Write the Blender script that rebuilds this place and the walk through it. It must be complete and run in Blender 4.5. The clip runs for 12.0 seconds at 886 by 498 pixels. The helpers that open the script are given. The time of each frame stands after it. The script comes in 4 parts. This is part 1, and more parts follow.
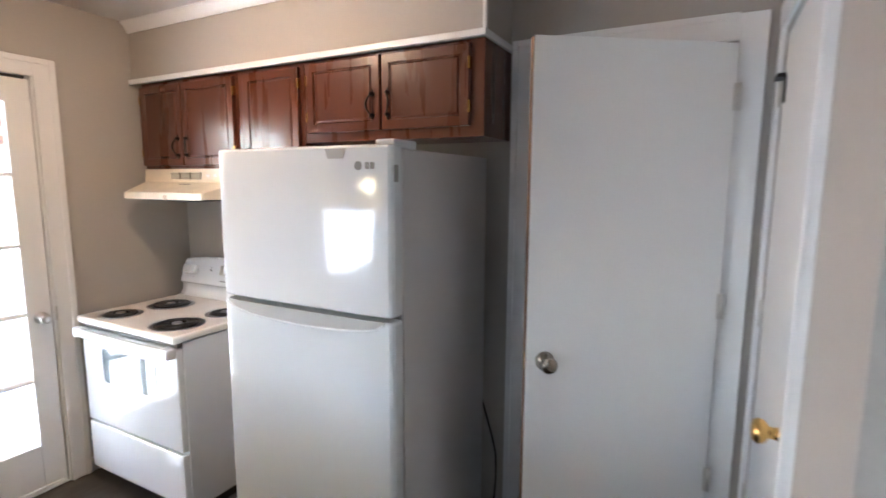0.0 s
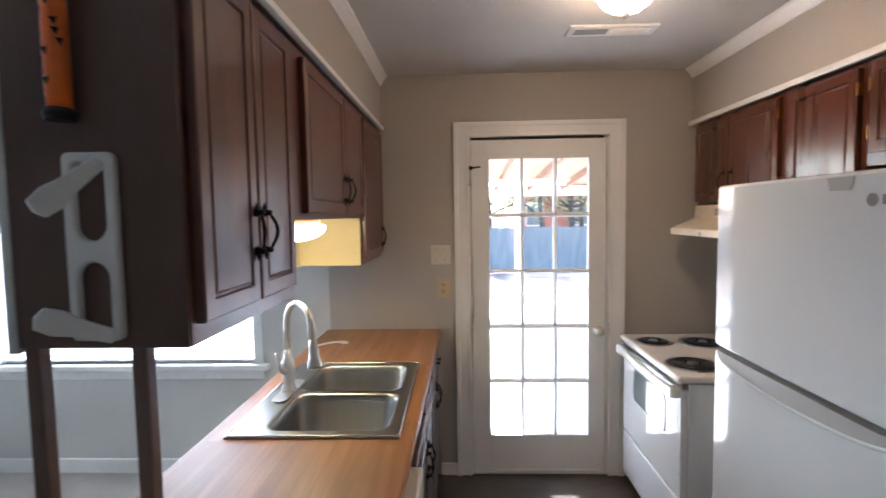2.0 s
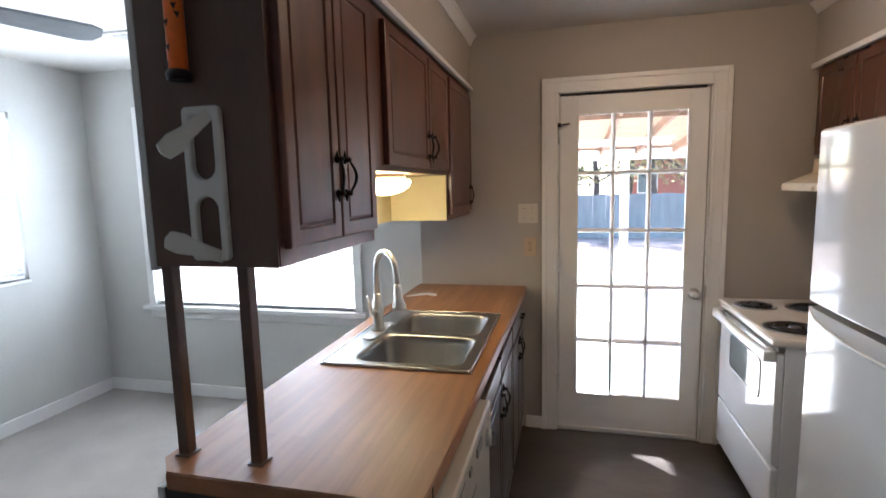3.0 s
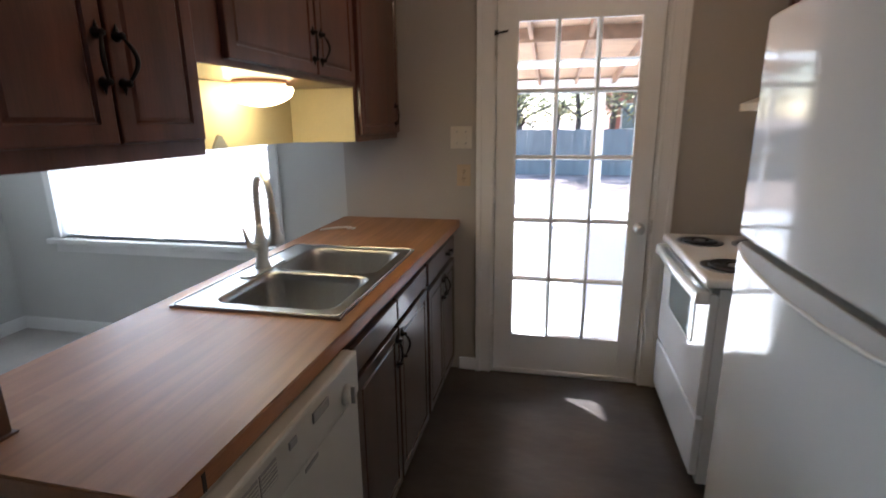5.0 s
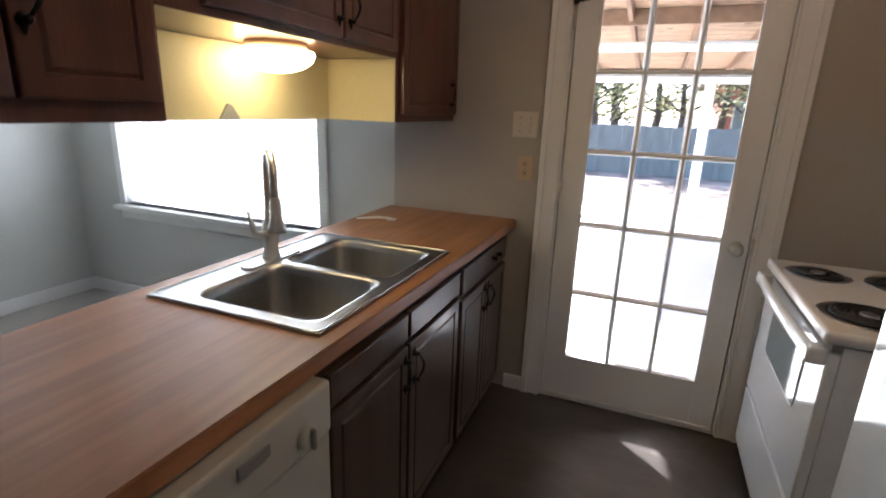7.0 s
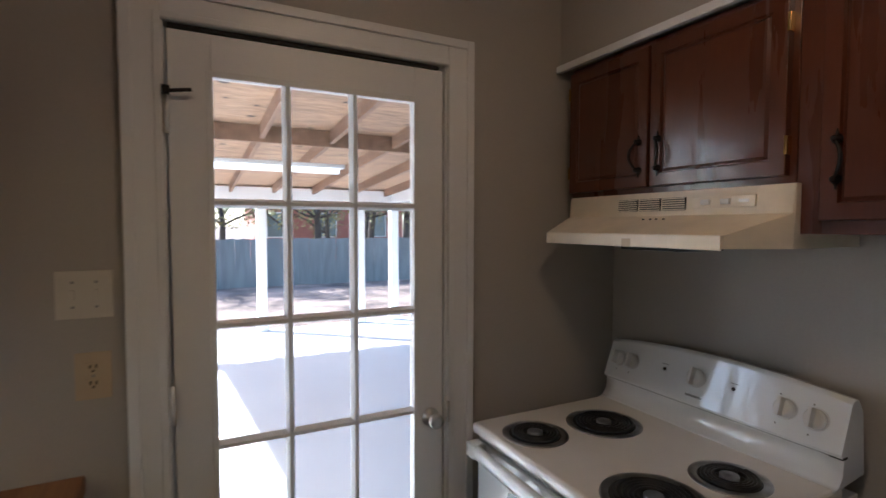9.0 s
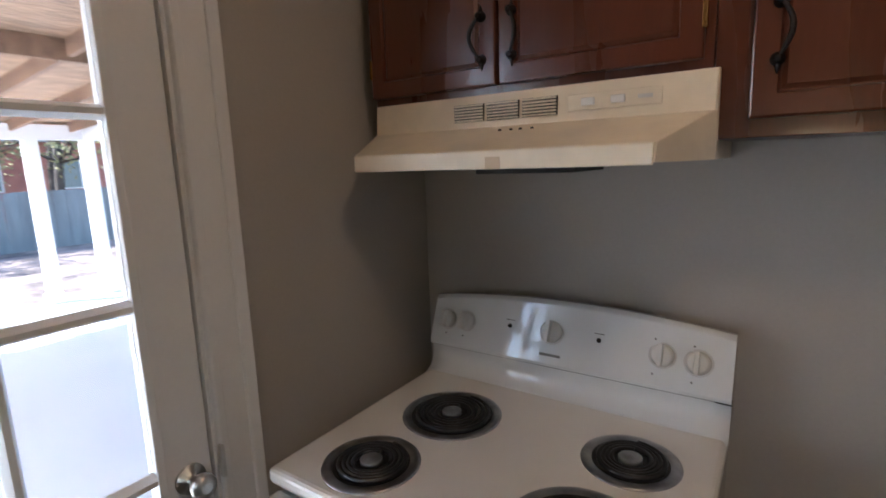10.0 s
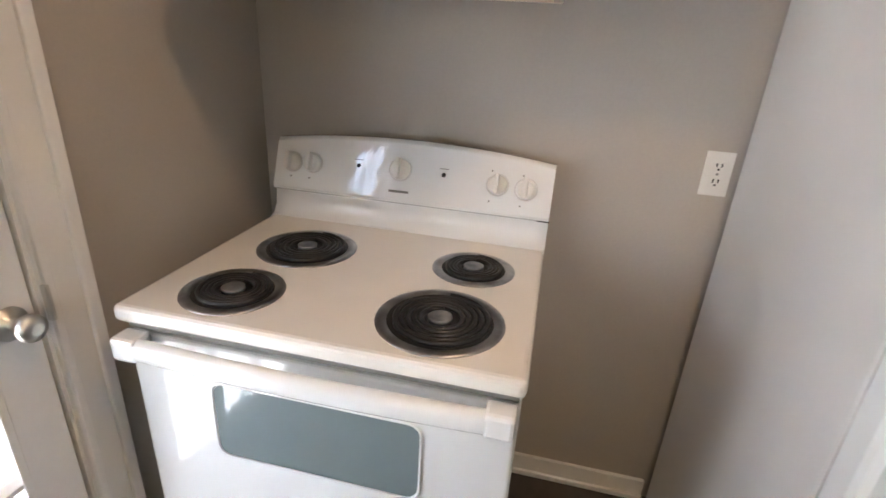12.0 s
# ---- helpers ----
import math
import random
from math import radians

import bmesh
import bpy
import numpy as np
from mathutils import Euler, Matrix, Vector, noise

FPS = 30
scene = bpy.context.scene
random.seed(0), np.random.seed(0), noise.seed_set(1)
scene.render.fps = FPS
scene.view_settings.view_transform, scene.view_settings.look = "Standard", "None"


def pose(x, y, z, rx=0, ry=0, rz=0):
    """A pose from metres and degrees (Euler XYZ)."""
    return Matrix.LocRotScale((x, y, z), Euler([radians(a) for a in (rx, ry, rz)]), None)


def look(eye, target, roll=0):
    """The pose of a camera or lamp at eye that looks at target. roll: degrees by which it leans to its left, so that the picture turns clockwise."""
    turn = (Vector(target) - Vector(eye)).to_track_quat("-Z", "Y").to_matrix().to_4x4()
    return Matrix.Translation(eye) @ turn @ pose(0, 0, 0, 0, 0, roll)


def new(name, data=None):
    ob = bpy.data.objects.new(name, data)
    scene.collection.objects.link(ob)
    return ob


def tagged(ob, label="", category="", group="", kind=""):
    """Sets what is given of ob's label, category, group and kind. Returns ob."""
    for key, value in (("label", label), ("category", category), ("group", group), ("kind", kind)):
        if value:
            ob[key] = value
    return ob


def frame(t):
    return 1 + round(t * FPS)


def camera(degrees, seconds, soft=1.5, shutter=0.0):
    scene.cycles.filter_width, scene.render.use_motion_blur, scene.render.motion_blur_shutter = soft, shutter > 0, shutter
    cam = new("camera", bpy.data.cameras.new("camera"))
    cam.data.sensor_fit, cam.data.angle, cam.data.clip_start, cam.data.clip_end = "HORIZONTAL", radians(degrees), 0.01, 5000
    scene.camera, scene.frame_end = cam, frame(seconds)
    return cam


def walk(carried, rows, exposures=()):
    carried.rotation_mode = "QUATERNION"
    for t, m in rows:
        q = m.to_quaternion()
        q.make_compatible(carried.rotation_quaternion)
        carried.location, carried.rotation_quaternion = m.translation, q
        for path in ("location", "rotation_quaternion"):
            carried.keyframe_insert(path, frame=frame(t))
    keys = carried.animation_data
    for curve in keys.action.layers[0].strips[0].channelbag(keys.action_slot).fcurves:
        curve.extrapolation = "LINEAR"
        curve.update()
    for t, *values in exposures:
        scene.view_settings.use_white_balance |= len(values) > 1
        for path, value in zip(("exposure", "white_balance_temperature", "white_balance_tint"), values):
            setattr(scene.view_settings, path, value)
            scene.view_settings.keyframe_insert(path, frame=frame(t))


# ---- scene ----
cam = camera(83.1, 12.0, shutter=0.2)
PATH = [
    (0, (-0.453, -2.843, 1.556), (1.303, -1.924, 1.29), 0.3),
    (0.5, (-0.178, -2.715, 1.546), (1.258, -1.334, 1.365), 0.4),
    (1, (-0.007, -2.694, 1.557), (0.989, -0.966, 1.397), 0.2),
    (1.5, (-0.029, -2.833, 1.557), (0.488, -0.908, 1.387), -0.3),
    (2, (-0.07, -2.965, 1.585), (-0.138, -0.97, 1.45), -0.9),
    (2.5, (-0.005, -3.06, 1.598), (-0.445, -1.112, 1.494), -0.7),
    (3, (0.042, -3.045, 1.524), (-0.438, -1.12, 1.275), -1.4),
    (3.2, (0.038, -3.021, 1.492), (-0.387, -1.095, 1.163), -1.3),
    (4.8, (0.263, -2.78, 1.487), (0.0, -0.839, 1.08), -0.8),
    (5, (0.295, -2.689, 1.436), (-0.119, -0.796, 0.94), -0.7),
    (5.5, (0.334, -2.479, 1.312), (-0.361, -0.763, 0.557), -0.4),
    (6, (0.386, -2.374, 1.235), (-0.485, -0.849, 0.278), 0.6),
    (6.5, (0.446, -2.354, 1.256), (-0.505, -0.81, 0.413), 2.1),
    (7, (0.367, -2.334, 1.405), (-0.352, -0.547, 0.867), 2.0),
    (7.2, (0.291, -2.316, 1.443), (-0.285, -0.453, 1.0), 1.3),
    (8.8, (0.01, -1.589, 1.494), (0.751, 0.265, 1.375), 0.7),
    (9, (0.037, -1.468, 1.517), (0.949, 0.31, 1.425), 0.1),
    (9.5, (0.197, -1.152, 1.493), (1.509, 0.353, 1.382), -1.2),
    (10, (0.296, -0.919, 1.477), (1.925, 0.19, 1.136), -2.0),
    (10.5, (0.287, -0.785, 1.441), (2.073, -0.108, 0.846), 0.1),
    (11, (0.269, -0.758, 1.411), (2.052, -0.223, 0.679), 1.1),
    (11.5, (0.232, -0.806, 1.391), (1.968, -0.249, 0.568), 1.4),
    (12, (0.194, -0.849, 1.367), (2.002, -0.474, 0.6), 3.6),
]
EXPOSURES = [(0, 4.2, 5200, 10), (1, 3.5, 5100, 10), (1.6, 3.45, 5100, 10), (2.5, 3.3, 5400, 10), (3.2, 3.2, 5350, 10), (5, 2.65, 5350, 10), (5.5, 2.3, 5250, 10), (6.0, 2.3, 5350, 10), (6.5, 3.1, 5450, 10),
             (7, 2.6, 5600, 10), (8.8, 2.05, 5400, 10), (9.5, 1.95, 5200, 10), (10, 2.5, 5200, 10), (10.5, 3.45, 4900, 10), (11.1, 4.0, 4850, 10), (11.5, 3.95, 5000, 10), (12, 3.7, 5550, 10)]
walk(cam, [(t, look(eye, target, roll)) for t, eye, target, roll in PATH], EXPOSURES)


# ---- world and light ----
world = bpy.data.worlds.new("world")
scene.world = world
world.use_nodes = True
wn = world.node_tree
sky = wn.nodes.new("ShaderNodeTexSky")
sky.sky_type, sky.sun_disc = "NISHITA", False
sky.sun_elevation, sky.sun_rotation = radians(35.8), radians(-48)
wn.links.new(sky.outputs[0], wn.nodes["Background"].inputs[0])
wn.nodes["Background"].inputs[1].default_value = 0.15

sun = new("sun", bpy.data.lights.new("sun", "SUN"))
sun.data.energy, sun.data.angle, sun.data.color = 5.0, radians(0.5), (1, 0.95, 0.87)
sun.matrix_world = look((-10, 9.0, 9.7), (0, 0, 0))


def area(name, eye, target, w, h, power, color):
    l = new(name, bpy.data.lights.new(name, "AREA"))
    l.data.shape, l.data.size, l.data.size_y, l.data.energy, l.data.color = "RECTANGLE", w, h, power, color
    l.matrix_world = look(eye, target)
    return l


# sky light standing in the two dining window openings
area("window_light", (-2.13, 0.075, 1.38), (-2.13, -1, 1.38), 1.55, 1.32, 6.4, (0.92, 0.96, 1.0))
area("window_light", (-3.495, -1.15, 1.52), (-1, -1.15, 1.52), 1.2, 1.02, 1.3, (0.92, 0.96, 1.0))


# ---- materials ----
def material(name, base, rough=0.5, metal=0.0, vary=0.08, scale=6.0, fine=0.0, fine_scale=120.0, bump=0.0, bump_scale=150.0, coat=0.0, stretch=(1, 1, 1)):
    m = bpy.data.materials.new(name)
    m.use_nodes = True
    t = m.node_tree
    p = t.nodes["Principled BSDF"]
    p.inputs["Roughness"].default_value, p.inputs["Metallic"].default_value = rough, metal
    p.inputs["Coat Weight"].default_value = coat
    p.inputs["Coat Roughness"].default_value = 0.08
    geo = t.nodes.new("ShaderNodeNewGeometry")
    mp = t.nodes.new("ShaderNodeMapping")
    mp.inputs["Scale"].default_value = stretch
    t.links.new(geo.outputs["Position"], mp.inputs[0])
    n1 = t.nodes.new("ShaderNodeTexNoise")
    n1.inputs["Scale"].default_value, n1.inputs["Detail"].default_value = scale, 5
    n2 = t.nodes.new("ShaderNodeTexNoise")
    n2.inputs["Scale"].default_value, n2.inputs["Detail"].default_value = fine_scale, 3
    t.links.new(mp.outputs[0], n1.inputs["Vector"]), t.links.new(mp.outputs[0], n2.inputs["Vector"])
    ramp = t.nodes.new("ShaderNodeMapRange")
    ramp.inputs["From Min"].default_value, ramp.inputs["From Max"].default_value = 0.3, 0.7
    ramp.inputs["To Min"].default_value, ramp.inputs["To Max"].default_value = 1 - vary, 1 + vary
    t.links.new(n1.outputs["Fac"], ramp.inputs["Value"])
    ramp2 = t.nodes.new("ShaderNodeMapRange")
    ramp2.inputs["From Min"].default_value, ramp2.inputs["From Max"].default_value = 0.3, 0.7
    ramp2.inputs["To Min"].default_value, ramp2.inputs["To Max"].default_value = 1 - fine, 1 + fine
    t.links.new(n2.outputs["Fac"], ramp2.inputs["Value"])
    mul = t.nodes.new("ShaderNodeMath")
    mul.operation = "MULTIPLY"
    t.links.new(ramp.outputs[0], mul.inputs[0]), t.links.new(ramp2.outputs[0], mul.inputs[1])
    sc = t.nodes.new("ShaderNodeVectorMath")
    sc.operation = "SCALE"
    sc.inputs[0].default_value = base
    t.links.new(mul.outputs[0], sc.inputs["Scale"])
    t.links.new(sc.outputs[0], p.inputs["Base Color"])
    rr = t.nodes.new("ShaderNodeMapRange")
    rr.inputs["To Min"].default_value, rr.inputs["To Max"].default_value = rough * 0.85, min(rough * 1.15, 1)
    t.links.new(n1.outputs["Fac"], rr.inputs["Value"])
    t.links.new(rr.outputs[0], p.inputs["Roughness"])
    if bump:
        b = t.nodes.new("ShaderNodeBump")
        n3 = t.nodes.new("ShaderNodeTexNoise")
        n3.inputs["Scale"].default_value, n3.inputs["Detail"].default_value = bump_scale, 4
        t.links.new(mp.outputs[0], n3.inputs["Vector"])
        b.inputs["Strength"].default_value, b.inputs["Distance"].default_value = bump, 0.004
        t.links.new(n3.outputs["Fac"], b.inputs["Height"])
        t.links.new(b.outputs[0], p.inputs["Normal"])
    return m


def planked(name, colours, rough, length, width, along_y=True, grain=0.12, coat=0.0, joint=0.75, bump=0.15):
    """Strips of wood laid in rows, with grain along them."""
    m = bpy.data.materials.new(name)
    m.use_nodes = True
    t = m.node_tree
    p = t.nodes["Principled BSDF"]
    geo = t.nodes.new("ShaderNodeNewGeometry")
    mp = t.nodes.new("ShaderNodeMapping")
    mp.inputs["Rotation"].default_value = (0, 0, radians(90) if along_y else 0)
    t.links.new(geo.outputs["Position"], mp.inputs[0])
    br = t.nodes.new("ShaderNodeTexBrick")
    br.offset, br.offset_frequency = 0.37, 2
    br.inputs["Scale"].default_value = 1.0
    br.inputs["Brick Width"].default_value, br.inputs["Row Height"].default_value = length, width
    br.inputs["Mortar Size"].default_value, br.inputs["Mortar Smooth"].default_value = 0.0012, 0.3
    br.inputs["Color1"].default_value, br.inputs["Color2"].default_value = (*colours[0], 1), (*colours[1], 1)
    br.inputs["Mortar"].default_value = (*[c * joint for c in colours[0]], 1)
    t.links.new(mp.outputs[0], br.inputs["Vector"])
    mp2 = t.nodes.new("ShaderNodeMapping")
    mp2.inputs["Scale"].default_value = (3, 45, 10) if not along_y else (45, 3, 10)
    t.links.new(geo.outputs["Position"], mp2.inputs[0])
    n = t.nodes.new("ShaderNodeTexNoise")
    n.inputs["Scale"].default_value, n.inputs["Detail"].default_value = 1.0, 6
    t.links.new(mp2.outputs[0], n.inputs["Vector"])
    n2 = t.nodes.new("ShaderNodeTexNoise")
    n2.inputs["Scale"].default_value, n2.inputs["Detail"].default_value = 3.0, 4
    t.links.new(geo.outputs["Position"], n2.inputs["Vector"])
    r = t.nodes.new("ShaderNodeMapRange")
    r.inputs["From Min"].default_value, r.inputs["From Max"].default_value = 0.3, 0.7
    r.inputs["To Min"].default_value, r.inputs["To Max"].default_value = 1 - grain, 1 + grain
    t.links.new(n.outputs["Fac"], r.inputs["Value"])
    sc = t.nodes.new("ShaderNodeVectorMath")
    sc.operation = "SCALE"
    t.links.new(br.outputs["Color"], sc.inputs[0]), t.links.new(r.outputs[0], sc.inputs["Scale"])
    t.links.new(sc.outputs[0], p.inputs["Base Color"])
    rr = t.nodes.new("ShaderNodeMapRange")
    rr.inputs["To Min"].default_value, rr.inputs["To Max"].default_value = rough - 0.1, rough + 0.1
    t.links.new(n2.outputs["Fac"], rr.inputs["Value"])
    t.links.new(rr.outputs[0], p.inputs["Roughness"])
    p.inputs["Coat Weight"].default_value = coat
    b = t.nodes.new("ShaderNodeBump")
    b.inputs["Strength"].default_value, b.inputs["Distance"].default_value = bump, 0.003
    t.links.new(n.outputs["Fac"], b.inputs["Height"])
    t.links.new(b.outputs[0], p.inputs["Normal"])
    return m


def glowing(name, colour, strength):
    m = bpy.data.materials.new(name)
    m.use_nodes = True
    p = m.node_tree.nodes["Principled BSDF"]
    p.inputs["Base Color"].default_value = (*colour, 1)
    p.inputs["Emission Color"].default_value, p.inputs["Emission Strength"].default_value = (*colour, 1), strength
    return m


WALL = material("wall_paint", (0.425, 0.388, 0.343), 0.55, vary=0.015, scale=2, fine=0.02, bump=0.12, bump_scale=220)
DWALL = material("dining_wall_paint", (0.56, 0.555, 0.53), 0.6, vary=0.03, scale=2, fine=0.02, bump=0.12, bump_scale=220)
CEIL = material("ceiling_paint", (0.60, 0.58, 0.55), 0.8, vary=0.04, scale=3, fine=0.04, bump=0.5, bump_scale=90)
TRIM = material("white_trim_paint", (0.80, 0.79, 0.775), 0.32, vary=0.015, scale=5, fine=0.01, bump=0.02, bump_scale=60)
DOORPAINT = material("white_door_paint", (0.80, 0.79, 0.775), 0.40, vary=0.015, scale=3, fine=0.01, bump=0.03, bump_scale=90)
CHERRY = material("reddish_brown_stained_wood", (0.088, 0.0235, 0.0095), 0.28, vary=0.12, scale=2.2, fine=0.06, fine_scale=30, bump=0.02, bump_scale=60, coat=0.25, stretch=(6, 6, 0.7))
# peninsula copy of CHERRY's stain, its tone set for the shade there
SHADECHERRY = material("reddish_brown_stain_toned_for_shade", (0.105, 0.034, 0.021), 0.32, vary=0.3, scale=2.2, fine=0.12, fine_scale=30, bump=0.06, bump_scale=60, coat=0.25, stretch=(6, 6, 0.7))
# base-front copy of that stain, darkened to carry the shade it faces
DIMCHERRY = material("reddish_brown_stain_darkened_for_shade", (0.056, 0.031, 0.021), 0.3, vary=0.35, scale=2.5, fine=0.15, fine_scale=30, bump=0.06, bump_scale=60, coat=0.2, stretch=(6, 6, 0.7))
DARKEND = material("dark_brown_panel", (0.115, 0.066, 0.048), 0.4, vary=0.15, scale=2, fine=0.08, fine_scale=40, stretch=(5, 5, 0.8))
BLACKEND = material("black_panel_paint", (0.02, 0.02, 0.022), 0.45, vary=0.2, scale=4, fine=0.1)
CREAM = material("cream_panel_paint", (0.72, 0.62, 0.36), 0.5, vary=0.04, scale=4, fine=0.02, bump=0.05)
BUTCHER = planked("butcher_block", ((0.345, 0.163, 0.061), (0.27, 0.12, 0.043)), 0.45, 0.75, 0.045, True, 0.16, 0.0, 0.85, 0.05)
BUTCHEREDGE = material("worn_brown_worktop_edge", (0.30, 0.125, 0.052), 0.4, vary=0.25, scale=5, fine=0.12, stretch=(1, 0.3, 4))
VINYL = material("mottled_dark_vinyl", (0.066, 0.055, 0.049), 0.30, vary=0.28, scale=3.0, fine=0.14, fine_scale=16, bump=0.08, bump_scale=40, stretch=(0.7, 1.6, 1))
CARPET = material("grey_beige_carpet", (0.42, 0.39, 0.36), 0.95, vary=0.10, scale=3, fine=0.25, fine_scale=260, bump=0.9, bump_scale=320)
ENAMEL = material("white_enamel", (0.78, 0.79, 0.79), 0.07, vary=0.012, scale=3, fine=0.0, coat=0.4)
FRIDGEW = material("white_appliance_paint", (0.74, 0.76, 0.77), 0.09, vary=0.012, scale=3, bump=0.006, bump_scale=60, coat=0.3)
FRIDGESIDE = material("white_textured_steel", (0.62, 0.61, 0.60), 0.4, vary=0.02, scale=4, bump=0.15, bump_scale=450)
COOKTOP = material("white_cooktop_enamel", (0.80, 0.77, 0.72), 0.14, vary=0.03, scale=5, coat=0.35)
OVENGLASS = material("grey_oven_glass", (0.18, 0.22, 0.23), 0.05, vary=0.03, scale=4, coat=0.3)
STEEL = material("brushed_steel", (0.36, 0.355, 0.345), 0.33, metal=1.0, vary=0.06, scale=4, fine=0.08, fine_scale=80, stretch=(8, 0.8, 1))
CHROME = material("chrome", (0.62, 0.62, 0.62), 0.12, metal=1.0, vary=0.05, scale=10)
NICKEL = material("satin_nickel", (0.66, 0.64, 0.60), 0.38, metal=1.0, vary=0.06, scale=20)
PEWTER = material("aged_pewter", (0.34, 0.31, 0.27), 0.22, metal=1.0, vary=0.1, scale=20)
BRASS = material("polished_brass", (0.72, 0.46, 0.15), 0.2, metal=1.0, vary=0.1, scale=25)
IRON = material("black_wrought_iron", (0.022, 0.02, 0.02), 0.45, metal=0.6, vary=0.2, scale=40)
COIL = material("black_coil", (0.022, 0.023, 0.026), 0.38, metal=0.3, vary=0.2, scale=30)
DRIP = material("scratched_trim_ring", (0.36, 0.36, 0.37), 0.34, metal=1.0, vary=0.3, scale=25)
IVORY = material("yellowed_ivory_enamel", (0.76, 0.67, 0.52), 0.32, vary=0.1, scale=4, fine=0.05, fine_scale=20, bump=0.03)
DISHW = material("off_white_dishwasher", (0.48, 0.465, 0.415), 0.42, vary=0.03, scale=4)
# sticker grey, which also colours in the shade of the door grip
LABELSHADE = material("pale_grey_label_and_grip_shade", (0.42, 0.42, 0.41), 0.5, vary=0.04)
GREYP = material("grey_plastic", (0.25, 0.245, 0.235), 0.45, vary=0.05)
PLASTIC = material("white_plastic", (0.74, 0.73, 0.70), 0.35, vary=0.03, scale=10)
ALMOND = material("almond_plastic", (0.64, 0.59, 0.50), 0.4, vary=0.03, scale=10)
TAN = material("tan_plastic", (0.52, 0.40, 0.26), 0.45, vary=0.04, scale=10)
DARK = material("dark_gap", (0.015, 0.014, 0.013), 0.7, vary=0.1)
ORANGE = material("orange_plastic", (0.85, 0.17, 0.015), 0.3, vary=0.12, scale=25)
FANB = material("grey_fan_blade", (0.17, 0.18, 0.19), 0.5, vary=0.12, scale=5, fine=0.08, stretch=(3, 3, 1))
PLY = material("plywood", (0.37, 0.24, 0.15), 0.75, vary=0.22, scale=2.5, fine=0.3, fine_scale=14, stretch=(0.5, 2.6, 1), bump=0.2, bump_scale=30)
RAFTER = material("rough_rafter_wood", (0.25, 0.155, 0.10), 0.8, vary=0.25, scale=4, fine=0.15, fine_scale=40, stretch=(3, 0.4, 3), bump=0.2, bump_scale=60)
CONCRETE = material("pale_concrete", (0.82, 0.80, 0.76), 0.85, vary=0.05, scale=1.5, fine=0.1, fine_scale=60, bump=0.2, bump_scale=120)
# leaf litter; the wide tone range also paints in dappled sun and shade
GROUND = material("leaf_strewn_ground_with_sun_dapple", (0.30, 0.215, 0.165), 0.95, vary=0.55, scale=1.2, fine=0.4, fine_scale=12, bump=0.6, bump_scale=25)
FENCEW = material("weathered_fence_wood", (0.19, 0.195, 0.185), 0.85, vary=0.2, scale=2, fine=0.15, stretch=(3, 3, 0.5), bump=0.2, bump_scale=50)
BARK = material("bark", (0.09, 0.07, 0.055), 0.9, vary=0.35, scale=4, fine=0.3, fine_scale=20, bump=0.6, bump_scale=30, stretch=(2, 2, 0.5))
LEAF = material("autumn_leaves", (0.26, 0.23, 0.09), 0.7, vary=0.5, scale=1.5, fine=0.3, fine_scale=12)
BRICKR = material("red_brick_far", (0.38, 0.16, 0.12), 0.85, vary=0.15, scale=3)
ROOFG = material("grey_roofing", (0.16, 0.155, 0.15), 0.85, vary=0.2, scale=3)
BLIND = material("white_blind_slat", (0.78, 0.78, 0.76), 0.4, vary=0.02)
SHADE = glowing("lit_glass_shade", (1.0, 0.64, 0.35), 7.0)
SHADE2 = glowing("lit_frosted_dome", (1.0, 0.76, 0.38), 2.8)
TUBE = glowing("lit_tube", (1.0, 1.0, 0.98), 0.4)
GLASS = bpy.data.materials.new("clear_glass")
GLASS.use_nodes = True
GLASS.node_tree.nodes["Principled BSDF"].inputs["Transmission Weight"].default_value = 1.0
GLASS.node_tree.nodes["Principled BSDF"].inputs["Roughness"].default_value = 0.0
GLASS.node_tree.nodes["Principled BSDF"].inputs["IOR"].default_value = 1.1


# ---- mesh helpers ----
def box(bm, x0, x1, y0, y1, z0, z1, bevel=0.0, seg=2):
    x0, x1, y0, y1, z0, z1 = min(x0, x1), max(x0, x1), min(y0, y1), max(y0, y1), min(z0, z1), max(z0, z1)
    r = bmesh.ops.create_cube(bm, size=1, matrix=Matrix.Translation(((x0 + x1) / 2, (y0 + y1) / 2, (z0 + z1) / 2)) @ Matrix.Diagonal((x1 - x0, y1 - y0, z1 - z0, 1)))
    if bevel:
        edges = list({e for v in r["verts"] for e in v.link_edges})
        bmesh.ops.bevel(bm, geom=edges, offset=bevel, segments=seg, affect="EDGES", profile=0.5)
    return bm


def turned(bm, start, axis, profile, seg=24):
    """A turned shape: profile rows of (distance along the axis, radius)."""
    axis = Vector(axis).normalized()
    q = axis.to_track_quat("Z", "Y").to_matrix()
    rings = []
    for d, r in profile:
        c = Vector(start) + axis * d
        rings.append([bm.verts.new(c + q @ Vector((r * math.cos(2 * math.pi * i / seg), r * math.sin(2 * math.pi * i / seg), 0))) for i in range(seg)])
    for a, b in zip(rings, rings[1:]):
        for i in range(seg):
            f = bm.faces.new((a[i], a[(i + 1) % seg], b[(i + 1) % seg], b[i]))
            f.smooth = True
    bm.faces.new(rings[0][::-1]), bm.faces.new(rings[-1])
    return bm


def rod(bm, a, b, r, r2=None, seg=10):
    a, b = Vector(a), Vector(b)
    return turned(bm, a, b - a, [(0, r), ((b - a).length, r if r2 is None else r2)], seg)


